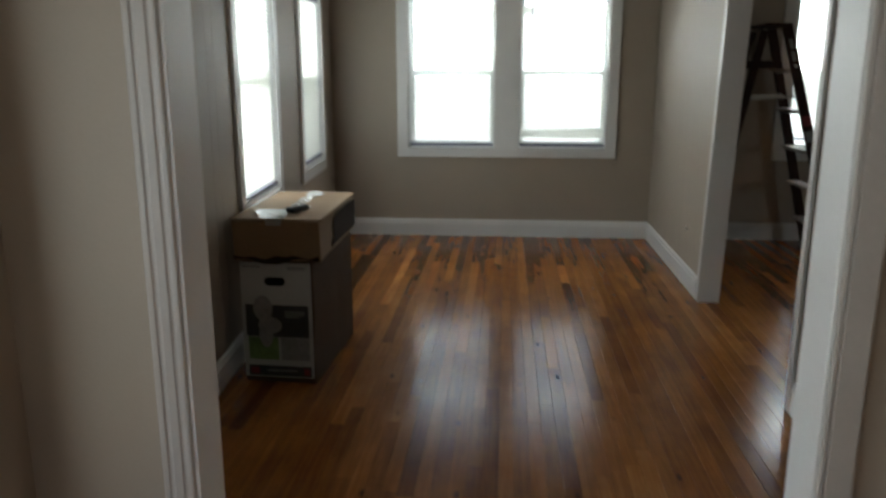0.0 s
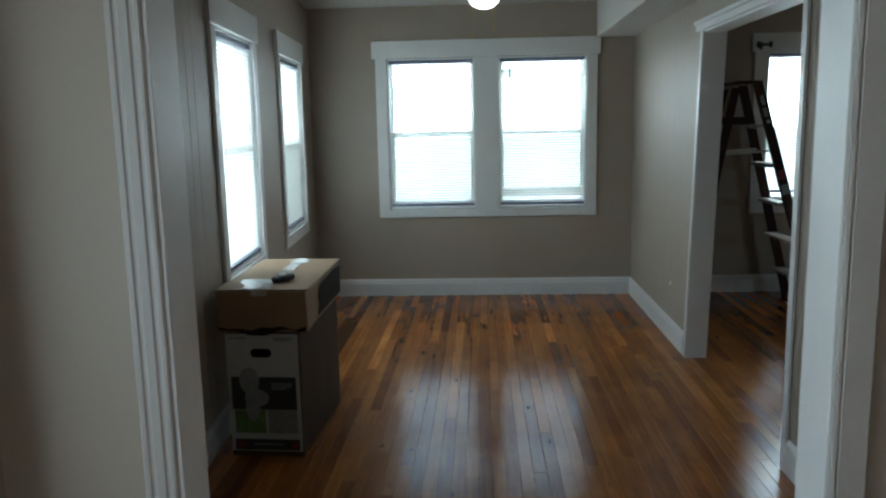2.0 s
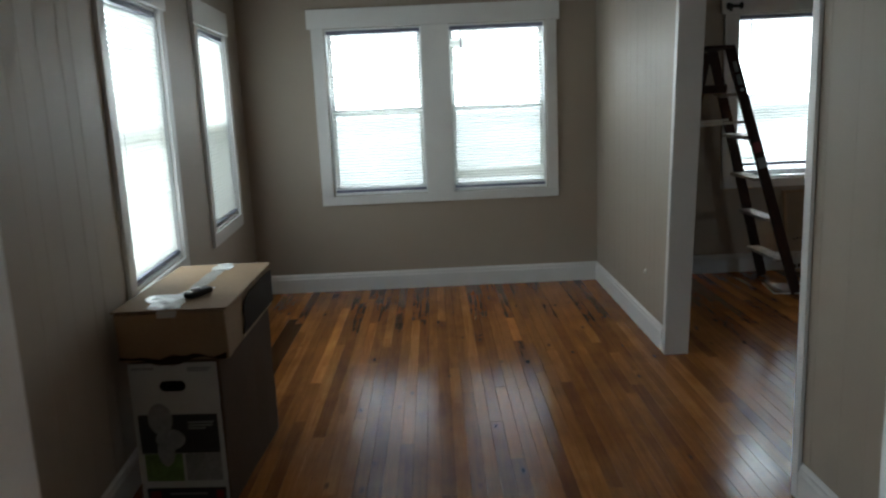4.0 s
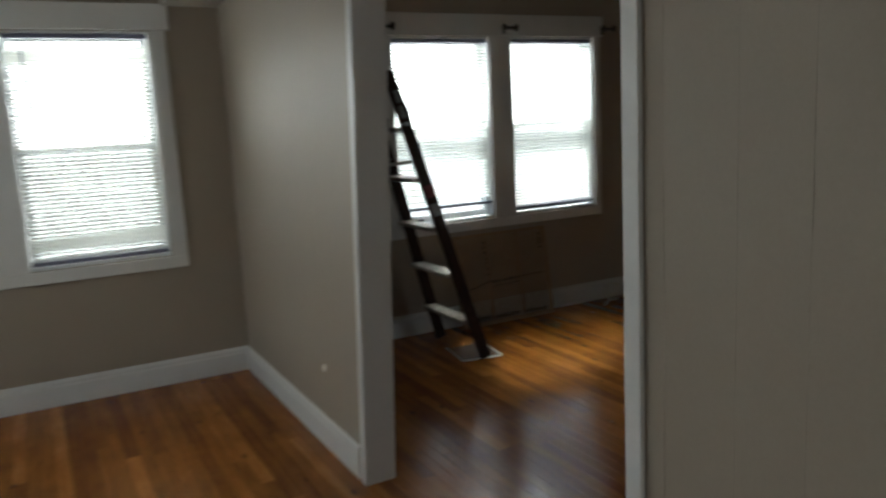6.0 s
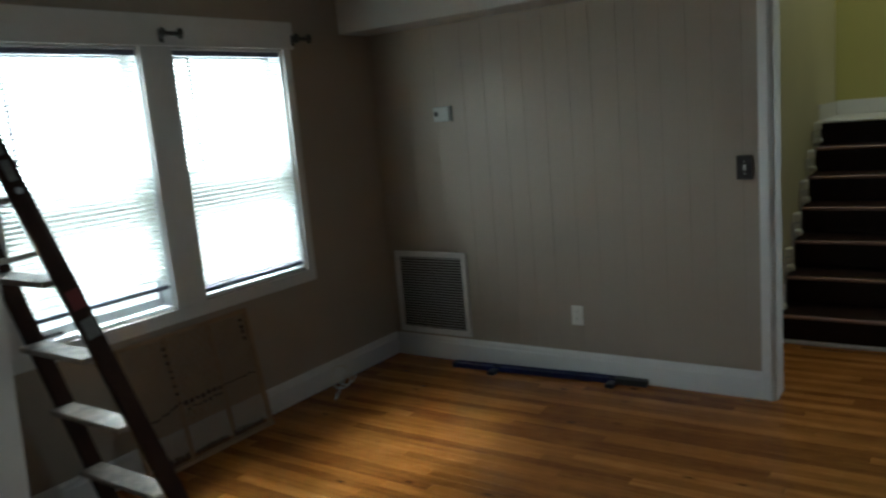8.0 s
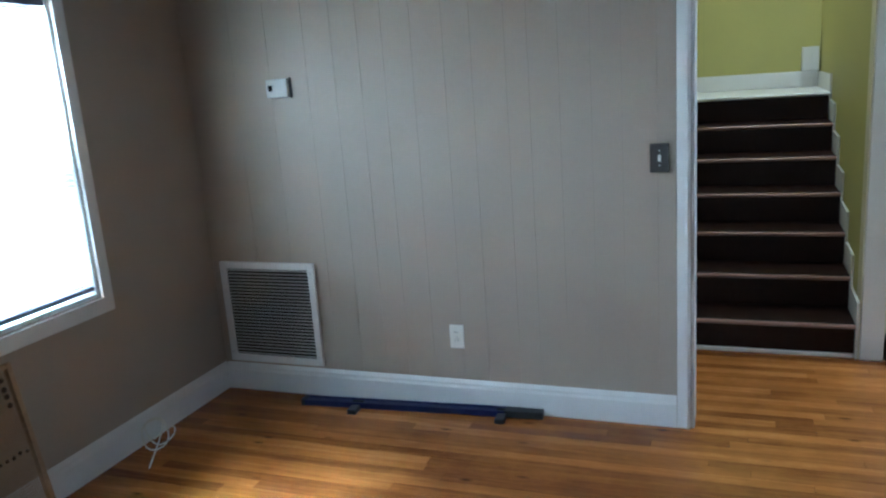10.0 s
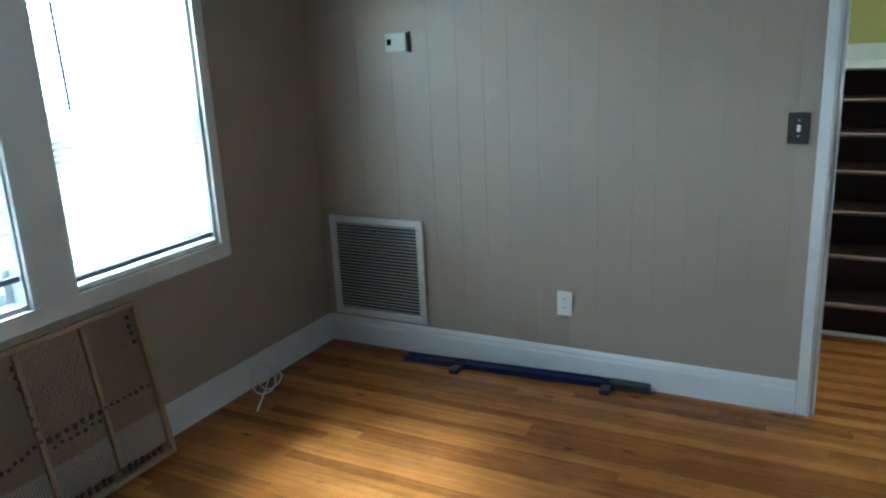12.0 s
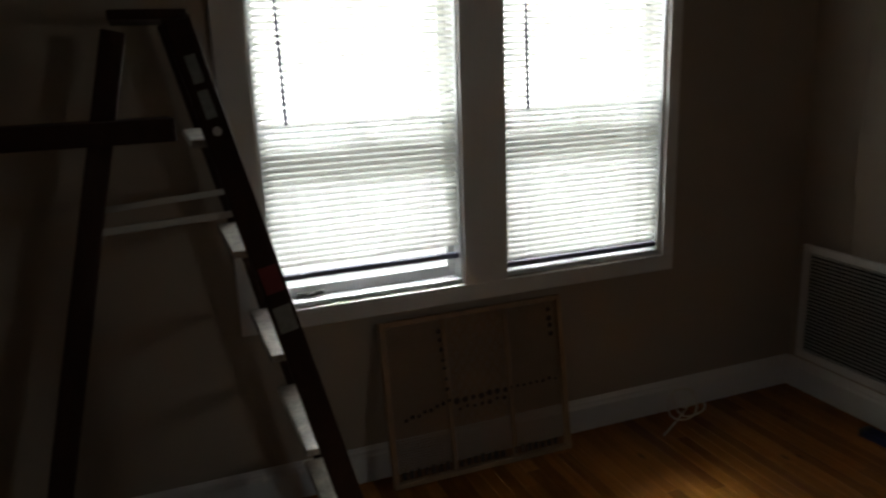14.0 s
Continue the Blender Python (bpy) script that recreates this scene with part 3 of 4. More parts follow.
window_trim("wide flat casing round a pair of windows, grey in the shade", 2.488, 4.300, 0.672, 1.990, (2.597, 4.245, 0.739), [(3.334, 3.515)], 2.135, pose(0, 7.13, 0))
for y0, y1 in WIN_W:
    window_trim("flat painted casing round a tall side window", y0 - 0.085, y1 + 0.075, 0.64, 1.942, (y0 - 0.003, y1 + 0.003, 0.722), [], 2.09, LEAN @ pose(0, 0, 0, 0, 0, 90))

# the bright overcast sky outside the windows
tagged(boxes("backdrop", [(-9, 13, 11.5, 11.52, -0.69, 3.35)], SKY_GLOW), "white overcast sky beyond the windows", "sky", kind="structure")
tagged(boxes("backdrop", [(-5.22, -5.2, 0, 9.5, -0.69, 4.4)], SKY_GLOW), "white overcast sky beyond the side windows", "sky", kind="structure")

# lamps for the sky's light, in the openings and outside them
for x0, x1 in WIN_A:
    window_light(look(((x0 + x1) / 2, 7.42, 1.05), ((x0 + x1) / 2, 6.42, 0.70)), x1 - x0, 0.55, WATT_A)
    # WATT_HIGH: narrow lamps added outside, above the windows, to pool light on the floor
    window_light(look(((x0 + x1) / 2, 7.85, 2.35), ((x0 + x1) / 2, 7.15, 1.25)), x1 - x0, 0.4, WATT_HIGH * 0.25, spread=31)
for x0, x1 in WIN_B:
    window_light(look(((x0 + x1) / 2, 7.75, 2.20), ((x0 + x1) / 2, 6.75, 0.75)), x1 - x0, 0.6, WATT_B)
    window_light(look(((x0 + x1) / 2, 7.85, 2.40), ((x0 + x1) / 2, 7.15, 1.05)), x1 - x0, 0.4, WATT_HIGH, spread=31)
for y0, y1 in WIN_W:
    p = LEAN @ Vector((-0.006, (y0 + y1) / 2, 1.33))
    q = LEAN @ Vector((3, (y0 + y1) / 2, 1.33))
    window_light(look(p, q), y1 - y0 - 0.05, 1.15, WATT_W)
window_light(look((-1.62, 0.9, 1.15), (3, 0.9, 1.0)), 1.6, 1.1, WATT_BACK)
window_light(look((-0.45, -2.72, 1.4), (-0.45, 3, 1.4)), 1.5, 1.4, WATT_SOUTH)
window_light(look((6.11, 3.175, 1.42), (4.6, 3.45, 0.2)), 0.85, 1.0, WATT_HALL)
# fill lamp added under the closed stairwell ceiling; no window is there
window_light(look((7.2, 4.4, 4.18), (7.2, 4.4, 0)), 1.2, 0.7, WATT_STAIR, (1.0, 0.95, 0.85))


# ---- stairs ----
def staircase():
    ob = thing("stairs", "dark stained wooden stairs with white painted skirts, seen through a doorway", "stairs", kind="structure")
    x, r, run, y0, y1 = 5.99, 0.181, 0.27, 3.985, 4.91
    for i in range(7):
        xs, z = x + i * run, i * r
        boxes("riser", [(xs, xs + 0.018, y0, y1, z, z + r - 0.026)], STAIR, ob, bevel=0.002)
        last = i == 6
        boxes("tread", [(xs - 0.014, (8.45 if last else xs + run + 0.012), y0, y1, z + r - 0.025, z + r)], TRIM if last else STAIR, ob, "white painted landing edge" if last else "", bevel=0.004)
        bm = bmesh.new()
        rod(bm, (xs - 0.016, y0, z + r - 0.0125), (xs - 0.016, y1, z + r - 0.0125), 0.0122, 12)
        part("nosing", bm, TRIM if last else TREAD, ob, "white painted nosing" if last else "worn pale reddish nosing")
    for y in (3.972, 4.912):
        bm = bmesh.new()
        low = [(x - 0.03, 0.0), (x - 0.03, 0.12)]
        for i in range(7):
            low += [(x + i * run - 0.03, i * r + 0.13), (x + i * run - 0.03, i * r + 0.30)] if i else [(x - 0.03, 0.30)]
        low += [(7.75, 1.38), (8.44, 1.38), (8.44, 1.2), (7.7, 1.2), (x + 0.3, 0.0)]
        m = Matrix(((1, 0, 0, 0), (0, 0, 1, y), (0, 1, 0, 0), (0, 0, 0, 1)))
        prism(bm, low, 0.012, m)
        part("stringer", bm, TRIM, ob, "white painted sawtooth skirt board")
    for i in range(6):
        xs, z = x + i * run, i * r
        for u, v, rad in ((-0.03, 0.305, 0.036), (0.02, 0.205, 0.024)):
            bm = bmesh.new()
            box(bm, xs + u - rad, xs + u + rad, 4.862, 4.9105, z + v, z + v + rad * 1.7, 0.012)
            part("skirt_cap", bm, TRIM, ob, "worn white corner block")
    boxes("shoe_moulding", [(x - 0.02, x - 0.001, y0, y1, 0.001, 0.022)], TRIM, ob, bevel=0.005)
    boxes("landing_baseboard", [(8.43, 8.449, 3.985, 4.91, 1.268, 1.385)], TRIM, ob, bevel=0.004)
    boxes("newel_cap", [(8.36, 8.449, 3.985, 4.10, 1.386, 1.565)], TRIM, ob, bevel=0.006)
    return ob


staircase()
cased("corner_trim", "white painted upright trim board beside the stairs", [("board", (5.945, 5.97, 3.86, 3.965, 0.001, 4.0))], [])

# ---- room with the cartons ----
def carton(name, w, d, h, label, m, flaps=True):
    """A cardboard box with flap edges on top, its near lower corner at the origin."""
    ob = thing(name, label, "cardboard box", m)
    bm = bmesh.new()
    box(bm, 0, w, 0, d, 0, h - 0.004, 0.006)
    bmesh.ops.subdivide_edges(bm, edges=[e for e in bm.edges if e.calc_length() > 0.1], cuts=4, use_grid_fill=True)
    for v in bm.verts:
        k = noise.noise(v.co * 5 + Vector((w, d, h)))
        v.co += Vector((k * 0.006, noise.noise(v.co * 4) * 0.005, 0 if v.co.z < 0.02 else k * 0.003))
    part("body", bm, CARD if flaps else CARD_SHADED, ob)
    if flaps:
        for x0, x1 in ((-0.008, w / 2 - 0.002), (w / 2 + 0.002, w + 0.008)):
            boxes("flap", [(x0, x1, -0.006, d + 0.004, h + 0.001, h + 0.006)], CARD, ob, bevel=0.002)
    return ob


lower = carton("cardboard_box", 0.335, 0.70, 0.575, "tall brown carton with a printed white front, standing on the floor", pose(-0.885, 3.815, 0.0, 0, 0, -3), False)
F = -0.012


def label_panel(name, x0, x1, z0, z1, mat, depth, label=""):
    return boxes(name, [(x0, x1, F - depth, F + 0.008, z0, z1)], mat, lower, label)


front = label_panel("front_print", 0.006, 0.329, 0.03, 0.57, PRINT_WHITE, 0.0, "white printed front panel")
label_panel("photo_band", 0.022, 0.315, 0.225, 0.375, PRINT_DARK, 0.003, "dark photograph band")
label_panel("photo_lawn", 0.030, 0.170, 0.115, 0.222, PRINT_GREEN, 0.003, "green lawn photograph")
label_panel("photo_inset", 0.182, 0.315, 0.115, 0.222, PRINT_GREY, 0.003, "grey inset photograph")
label_panel("bottom_band", 0.025, 0.320, 0.036, 0.086, PRINT_DARK, 0.003, "dark band with a red mark")
label_panel("red_mark", 0.035, 0.075, 0.046, 0.076, PRINT_RED, 0.005, "red mark")
label_panel("red_mark", 0.285, 0.312, 0.046, 0.076, PRINT_RED, 0.005, "red mark")
for x0, x1, z in ((0.02, 0.1, 0.552), (0.225, 0.31, 0.552), (0.225, 0.30, 0.543), (0.205, 0.30, 0.345), (0.205, 0.295, 0.333), (0.205, 0.27, 0.322), (0.11, 0.25, 0.064)):
    label_panel("text_bar", x0, x1, z - 0.003, z + 0.003, PRINT_GREY, 0.005, "unreadable line of print")
bm = bmesh.new()
for c, sx, sz in (((0.135, 0.28), 0.055, 0.04), ((0.115, 0.235), 0.032, 0.06), ((0.105, 0.36), 0.045, 0.06)):
    bmesh.ops.create_cone(bm, cap_ends=True, segments=24, radius1=1, radius2=1, depth=0.003, matrix=Matrix.Translation((c[0], F - 0.005, c[1])) @ Matrix.Diagonal((sx, 1, sz, 1)) @ pose(0, 0, 0, 90))
part("pictured_bowl", bm, PRINT_PALE, lower, "white rounded shape in the photograph")
bm = bmesh.new()
for u in (-0.028, 0.028):
    bmesh.ops.create_cone(bm, cap_ends=True, segments=20, radius1=0.019, radius2=0.019, depth=0.006, matrix=pose(0.165 + u, F - 0.002, 0.485, 90))
box(bm, 0.137, 0.193, F - 0.005, F + 0.001, 0.466, 0.504)
part("hand_hole", bm, DARK, lower, "dark hand hole")

upper = carton("cardboard_box", 0.395, 0.77, 0.185, "long low brown carton lying on the printed carton, taped shut", pose(-0.905, 3.80, 0.5765, 0, 0, 0))


def scrap(name, outline, m, mat, parent, label, thick=0.002, rumple=0.0):
    """A thin piece of tape, print or dirt of uneven outline, in the plane of m."""
    bm = bmesh.new()
    f = bm.faces.new([bm.verts.new((x, y, 0)) for x, y in outline])
    if rumple:
        bmesh.ops.triangulate(bm, faces=[f])
        bmesh.ops.subdivide_edges(bm, edges=bm.edges[:], cuts=3, use_grid_fill=True)
        for v in bm.verts:
            v.co.z = abs(noise.noise(v.co * 28)) * rumple
    ext = bmesh.ops.extrude_face_region(bm, geom=bm.faces[:])
    bmesh.ops.translate(bm, vec=(0, 0, thick), verts=[v for v in ext["geom"] if isinstance(v, bmesh.types.BMVert)])
    bmesh.ops.recalc_face_normals(bm, faces=bm.faces[:])
    bmesh.ops.transform(bm, matrix=m, verts=bm.verts[:])
    return part(name, bm, mat, parent, label)


def ragged(x0, x1, y0, y1, n, wild):
    """Outline of a strip along y whose two long edges waver."""
    ys = [y0 + (y1 - y0) * i / n for i in range(n + 1)]
    return [(x1 + wild * noise.noise(Vector((3.1, y * 16, 0.7))), y) for y in ys] + [(x0 + wild * noise.noise(Vector((8.4, y * 16, 2.2))), y) for y in reversed(ys)]


scrap("tape", ragged(0.172, 0.232, 0.16, 0.78, 14, 0.016), pose(0, 0, 0.1915), TAPE, upper, "shiny clear parcel tape", 0.0015, 0.004)
scrap("crumpled_tape", ragged(0.09, 0.235, -0.004, 0.20, 9, 0.05), pose(0, 0, 0.1915), TAPE_WHITE, upper, "crumpled whitish parcel tape", 0.0015, 0.016)
scrap("crumpled_tape", ragged(0.17, 0.25, 0.62, 0.74, 6, 0.03), pose(0, 0, 0.1945), TAPE_WHITE, upper, "crumpled whitish parcel tape", 0.0015, 0.008)
scrap("tape_end", ragged(0.165, 0.228, 0.165, 0.19, 5, 0.012), pose(0, -0.0125, 0, 90), TAPE, upper, "shiny clear parcel tape")
scrap("side_patch", [(0.20, 0.028), (0.745, 0.022), (0.75, 0.16), (0.60, 0.168), (0.33, 0.164), (0.255, 0.15), (0.225, 0.11), (0.24, 0.07)], Matrix(((0, 0, 1, 0.4015), (1, 0, 0, 0), (0, 1, 0, 0), (0, 0, 0, 1))), CARD_EDGE, upper, "dark ragged patch on the side", 0.003)
scrap("stain", ragged(0.002, 0.022, 0.005, 0.39, 16, 0.022), Matrix(((0, 1, 0, 0), (0, 0, -1, -0.0085), (1, 0, 0, 0), (0, 0, 0, 1))), CARD_EDGE, upper, "dark dirty edge", 0.0015)
knife = thing("tape_knife", "small black plastic knife lying on the taped carton", "knife", pose(-0.655, 3.98, 0.772, 0, 0, -28))
boxes("handle", [(-0.022, 0.022, -0.055, 0.06, 0, 0.024)], RUBBER, knife, bevel=0.008)
boxes("slider", [(-0.008, 0.008, -0.03, 0.01, 0.0245, 0.03)], PLASTIC, knife, bevel=0.002)
boxes("blade", [(-0.008, 0.008, 0.061, 0.085, 0.009, 0.0105)], STEEL, knife)


def ceiling_light(m):
    ob = thing("ceiling_light", "round opal glass ceiling light with two pull chains", "ceiling light", m)
    bm = bmesh.new()
    bmesh.ops.create_cone(bm, cap_ends=True, segments=32, radius1=0.075, radius2=0.055, depth=0.05, matrix=pose(0, 0, -0.0255, 180))
    rod(bm, (0, 0, -0.22), (0, 0, -0.05), 0.014)
    bmesh.ops.create_cone(bm, cap_ends=True, segments=32, radius1=0.05, radius2=0.06, depth=0.05, matrix=pose(0, 0, -0.24))
    part("mount", bm, BRASS, ob, "brass canopy and stem")
    bm = bmesh.new()
    bmesh.ops.create_uvsphere(bm, u_segments=32, v_segments=18, radius=0.082, matrix=pose(0, 0, -0.315) @ Matrix.Diagonal((1, 1, 0.72, 1)))
    g = part("globe", bm, GLOBE, ob, "lit opal glass globe")
    for f in g.data.polygons:
        f.use_smooth = True
    for x, low in ((-0.057, -0.48), (0.05, -0.455)):
        bm = bmesh.new()
        rod(bm, (x, 0.03, -0.25), (x, 0.03, low), 0.0016, 6)
        rod(bm, (x, 0.03, low), (x, 0.03, low - 0.028), 0.003, 10, 0.006)
        part("pull_chain", bm, BRASS, ob, "thin brass pull chain")


ceiling_light(pose(0.28, 4.73, CEILING))
plug = thing("wall_plug", "small pale round plug on the partition", "wall plug", pose(1.508, 5.68, 0.38, 0, -90, 0))
bm = bmesh.new()
bmesh.ops.create_cone(bm, cap_ends=True, segments=20, radius1=0.016, radius2=0.012, depth=0.008, matrix=pose(0, 0, 0.004))
part("cap", bm, PLASTIC, plug)


# ---- room with the ladder ----
def ladder():
    ob = thing("step_ladder", "old dark brown wooden stepladder, opened, with paint-spattered steps", "ladder")
    top = 1.72
    fx = lambda z: 2.765 - 0.234 * z
    rx = lambda z: 1.81 + 0.237 * z
    hw = lambda z: 0.285 - 0.065 * z
    cy = lambda z: 6.665 + 0.105 * z
    side = lambda s, z, more=0.0: cy(z) + s * (hw(z) + more)
    for s in (-1, 1):
        bm = bmesh.new()
        beam(bm, (fx(0.006), side(s, 0), 0.006), (fx(top), side(s, top), top), 0.07, 0.026, (1, 0, 0.234))
        st = part("front_rail", bm, LADDER, ob)
        if s < 0:
            for z, mt, lb in ((1.03, PRINT_RED, "red warning label"), (0.92, PRINT_GREY, "worn grey label"), (1.59, PRINT_GREY, "pale paint smear"), (1.50, PRINT_GREY, "pale paint smear")):
                bm = bmesh.new()
                beam(bm, (fx(z - 0.036), side(s, z - 0.036, 0.0138), z - 0.036), (fx(z + 0.036), side(s, z + 0.036, 0.0138), z + 0.036), 0.05 if z < 1.2 else 0.028, 0.002, (1, 0, 0.234), 0.0)
                part("sticker", bm, mt, st, lb)
        bm = bmesh.new()
        beam(bm, (rx(0.006), side(s, 0, -0.03), 0.006), (rx(top - 0.03), side(s, top, -0.03), top - 0.03), 0.06, 0.022, (1, 0, -0.2))
        part("rear_leg", bm, LADDER, ob)
        bm = bmesh.new()
        beam(bm, (rx(1.19) + 0.01, side(s, 1.19, -0.045), 1.19), (fx(1.21), side(s, 1.21, -0.02), 1.21), 0.018, 0.004, (0, 0, 1), 0.001)
        part("spreader", bm, GRILLE, ob, "thin pale steel spreader bar")
        bm = bmesh.new()
        rod(bm, (fx(1.43), side(s, 1.43, -0.02), 1.43), (fx(1.43), side(s, 1.43, 0.02), 1.43), 0.012)
        part("bolt", bm, STEEL, ob, "steel bolt head")
    for z in (0.245, 0.535, 0.815, 1.11, 1.41):
        low, high = side(-1, z, -0.0135), side(1, z, -0.0135)
        boxes("step", [(fx(z) - 0.072, fx(z) + 0.030, low, high, z - 0.022, z)], STEP, ob, "paint-spattered wooden step", bevel=0.004)
        bm = bmesh.new()
        rod(bm, (fx(z) - 0.02, low - 0.018, z - 0.030), (fx(z) - 0.02, high + 0.018, z - 0.030), 0.003, 8)
        part("tie_rod", bm, STEEL, ob, "thin steel tie rod")
    for z in (0.3, 0.75, 1.2):
        boxes("rear_brace", [(rx(z) - 0.01, rx(z) + 0.01, side(-1, z, -0.05), side(1, z, -0.05), z - 0.02, z + 0.02)], LADDER, ob, bevel=0.003)
    boxes("top_cap", [(2.20, 2.39, side(-1, top, 0.03), side(1, top, 0.01), top - 0.005, top + 0.02)], LADDER, ob, bevel=0.005)
    z = 1.44
    boxes("bucket_shelf", [(1.72, 2.33, side(-1, z, -0.03), side(1, z, -0.03), z - 0.012, z + 0.012)], LADDER, ob, "wooden bucket shelf folded out at the back", bevel=0.004)
    boxes("shelf_rail", [(1.72, 2.33, side(-1, z, 0.005), side(-1, z, -0.028), z - 0.03, z + 0.03)], LADDER, ob, bevel=0.004)
    return ob


ladder()


def plastic_sheet():
    ob = thing("plastic_sheet", "clear plastic sheet with pale edges under the ladder foot", "plastic sheet", pose(2.77, 6.535, 0.0, 0, 0, -9))
    w, d = 0.25, 0.30
    bm = bmesh.new()
    bmesh.ops.create_grid(bm, x_segments=10, y_segments=8, size=0.5, matrix=Matrix.Diagonal((w, d, 1, 1)))
    for v in bm.verts:
        v.co.z = 0.003 + abs(noise.noise(v.co * 12)) * 0.003
    ext = bmesh.ops.extrude_face_region(bm, geom=bm.faces[:])
    bmesh.ops.translate(bm, vec=(0, 0, -0.002), verts=[v for v in ext["geom"] if isinstance(v, bmesh.types.BMVert)])
    part("film", bm, PLASTIC_SHEET, ob)
    for a in ((-w / 2 - 0.005, -w / 2, -d / 2, d / 2, 0.001, 0.008), (w / 2, w / 2 + 0.005, -d / 2, d / 2, 0.001, 0.008), (-w / 2, w / 2, -d / 2 - 0.005, -d / 2, 0.001, 0.008)):
        boxes("edge_strip", [a], PLASTIC, ob, bevel=0.001)


plastic_sheet()


def curtain_bracket(x):
    ob = thing("curtain_bracket", "small black iron curtain rod bracket on the window head", "curtain bracket", pose(x, 7.104, 2.035), group="curtain brackets over the windows")
    boxes("plate", [(-0.012, 0.012, -0.004, 0.0, -0.03, 0.03)], BLACK, ob, bevel=0.001)
    bm = bmesh.new()
    rod(bm, (0, -0.004, 0), (0, -0.075, 0), 0.006)
    part("arm", bm, BLACK, ob)
    bm = bmesh.new()
    rod(bm, (-0.045, -0.08, 0.0), (0.045, -0.08, 0.0), 0.011)
    for u in (-0.048, 0.048):
        bmesh.ops.create_uvsphere(bm, u_segments=12, v_segments=8, radius=0.021, matrix=pose(u, -0.08, 0.002) @ Matrix.Diagonal((0.7, 1, 1.3, 1)))
    part("cup", bm, BLACK, ob)


for x in (2.525, 3.455, 4.315):
    curtain_bracket(x)


def return_vent():
    ob = thing("wall_vent", "white framed return air grille with fine grey louvres above the baseboard", "wall vent", pose(5.015, 0, 0))
    y0, y1, z0, z1 = 6.52, 7.075, 0.162, 0.704
    boxes("backing", [(-0.004, -0.001, y0 + 0.03, y1 - 0.03, z0 + 0.03, z1 - 0.03)], DARK, ob, "dark duct behind the louvres")
    bm = bmesh.new()
    for r in ((-0.018, 0, y0, y0 + 0.036, z0, z1), (-0.018, 0, y1 - 0.036, y1, z0, z1), (-0.018, 0, y0 + 0.036, y1 - 0.036, z1 - 0.036, z1), (-0.018, 0, y0 + 0.036, y1 - 0.036, z0, z0 + 0.036)):
        box(bm, *r, bevel=0.004)
    part("frame", bm, TRIM, ob)
    bm = bmesh.new()
    box(bm, -0.0012, 0.0012, y0 + 0.037, y1 - 0.037, -0.0065, 0.0065)
    first = part("louvre", bm, GRILLE, ob)
    n = 27
    for i in range(n):
        lv = first if i == 0 else new("louvre", first.data)
        lv.parent = ob
        lv.matrix_basis = pose(-0.0105, 0, z0 + 0.046 + i * (z1 - z0 - 0.09) / (n - 1), 0, -42, 0)
    for y, z in ((y0 + 0.018, z0 + 0.05), (y0 + 0.018, z1 - 0.05), (y1 - 0.018, z0 + 0.05), (y1 - 0.018, z1 - 0.05)):
        bm = bmesh.new()
        rod(bm, (-0.021, y, z), (-0.017, y, z), 0.005)
        part("screw", bm, STEEL, ob)


return_vent()


def wall_plate(name, label, category, y, z, w, h, mat, kind):
    ob = thing(name, label, category, pose(5.015, y, z))
    boxes("plate", [(-0.007, 0, -w / 2, w / 2, -h / 2, h / 2)], mat, ob, bevel=0.002)
    if kind == "switch":
        boxes("slot", [(-0.0085, -0.0075, -0.006, 0.006, -0.013, 0.013)], PLASTIC, ob)
        boxes("toggle", [(-0.017, -0.009, -0.0035, 0.0035, -0.002, 0.009)], TRIM, ob, "pale toggle", bevel=0.001)
        for s in (-0.03, 0.03):
            bm = bmesh.new()
            rod(bm, (-0.009, 0, s), (-0.0072, 0, s), 0.003)
            part("screw", bm, STEEL, ob)
    else:
        for s in (-0.02, 0.02):
            r = boxes("receptacle", [(-0.0095, -0.0075, -0.017, 0.017, s - 0.014, s + 0.014)], PLASTIC, ob, bevel=0.002)
            for u in (-0.006, 0.006):
                boxes("slot", [(-0.0108, -0.0098, u - 0.0012, u + 0.0012, s - 0.001, s + 0.008)], DARK, r)
        bm = bmesh.new()
        rod(bm, (-0.0095, 0, 0), (-0.0072, 0, 0), 0.003)
        part("screw", bm, STEEL, ob)


wall_plate("light_switch", "dark bronze switch plate with a pale toggle", "light switch", 4.86, 1.18, 0.075, 0.117, BRONZE, "switch")
wall_plate("wall_outlet", "white double wall outlet low on the panelled wall", "wall outlet", 5.79, 0.362, 0.07, 0.115, PLASTIC, "outlet")

stat = thing("thermostat", "small white thermostat with a dark display", "thermostat", pose(5.015, 6.603, 1.56))
boxes("body", [(-0.024, 0, -0.058, 0.058, -0.043, 0.043)], GRILLE, stat, bevel=0.006)
boxes("display", [(-0.0262, -0.0245, 0.022, 0.045, -0.012, 0.016)], DARK, stat, "dark display")
boxes("base_plate", [(-0.004, 0, -0.068, -0.0585, -0.048, 0.048)], RUBBER, stat, "dark mounting plate")

lev = thing("spirit_level", "long blue metal spirit level lying along the baseboard", "spirit level", pose(4.944, 5.99, 0.0, 0, 0, 4))
bm = bmesh.new()
for r in ((-0.03, -0.024, -0.595, 0.595, 0.003, 0.031), (0.024, 0.03, -0.595, 0.595, 0.003, 0.031), (-0.024, 0.024, -0.595, 0.595, 0.012, 0.022)):
    box(bm, *r)
part("beam", bm, BLUE, lev)
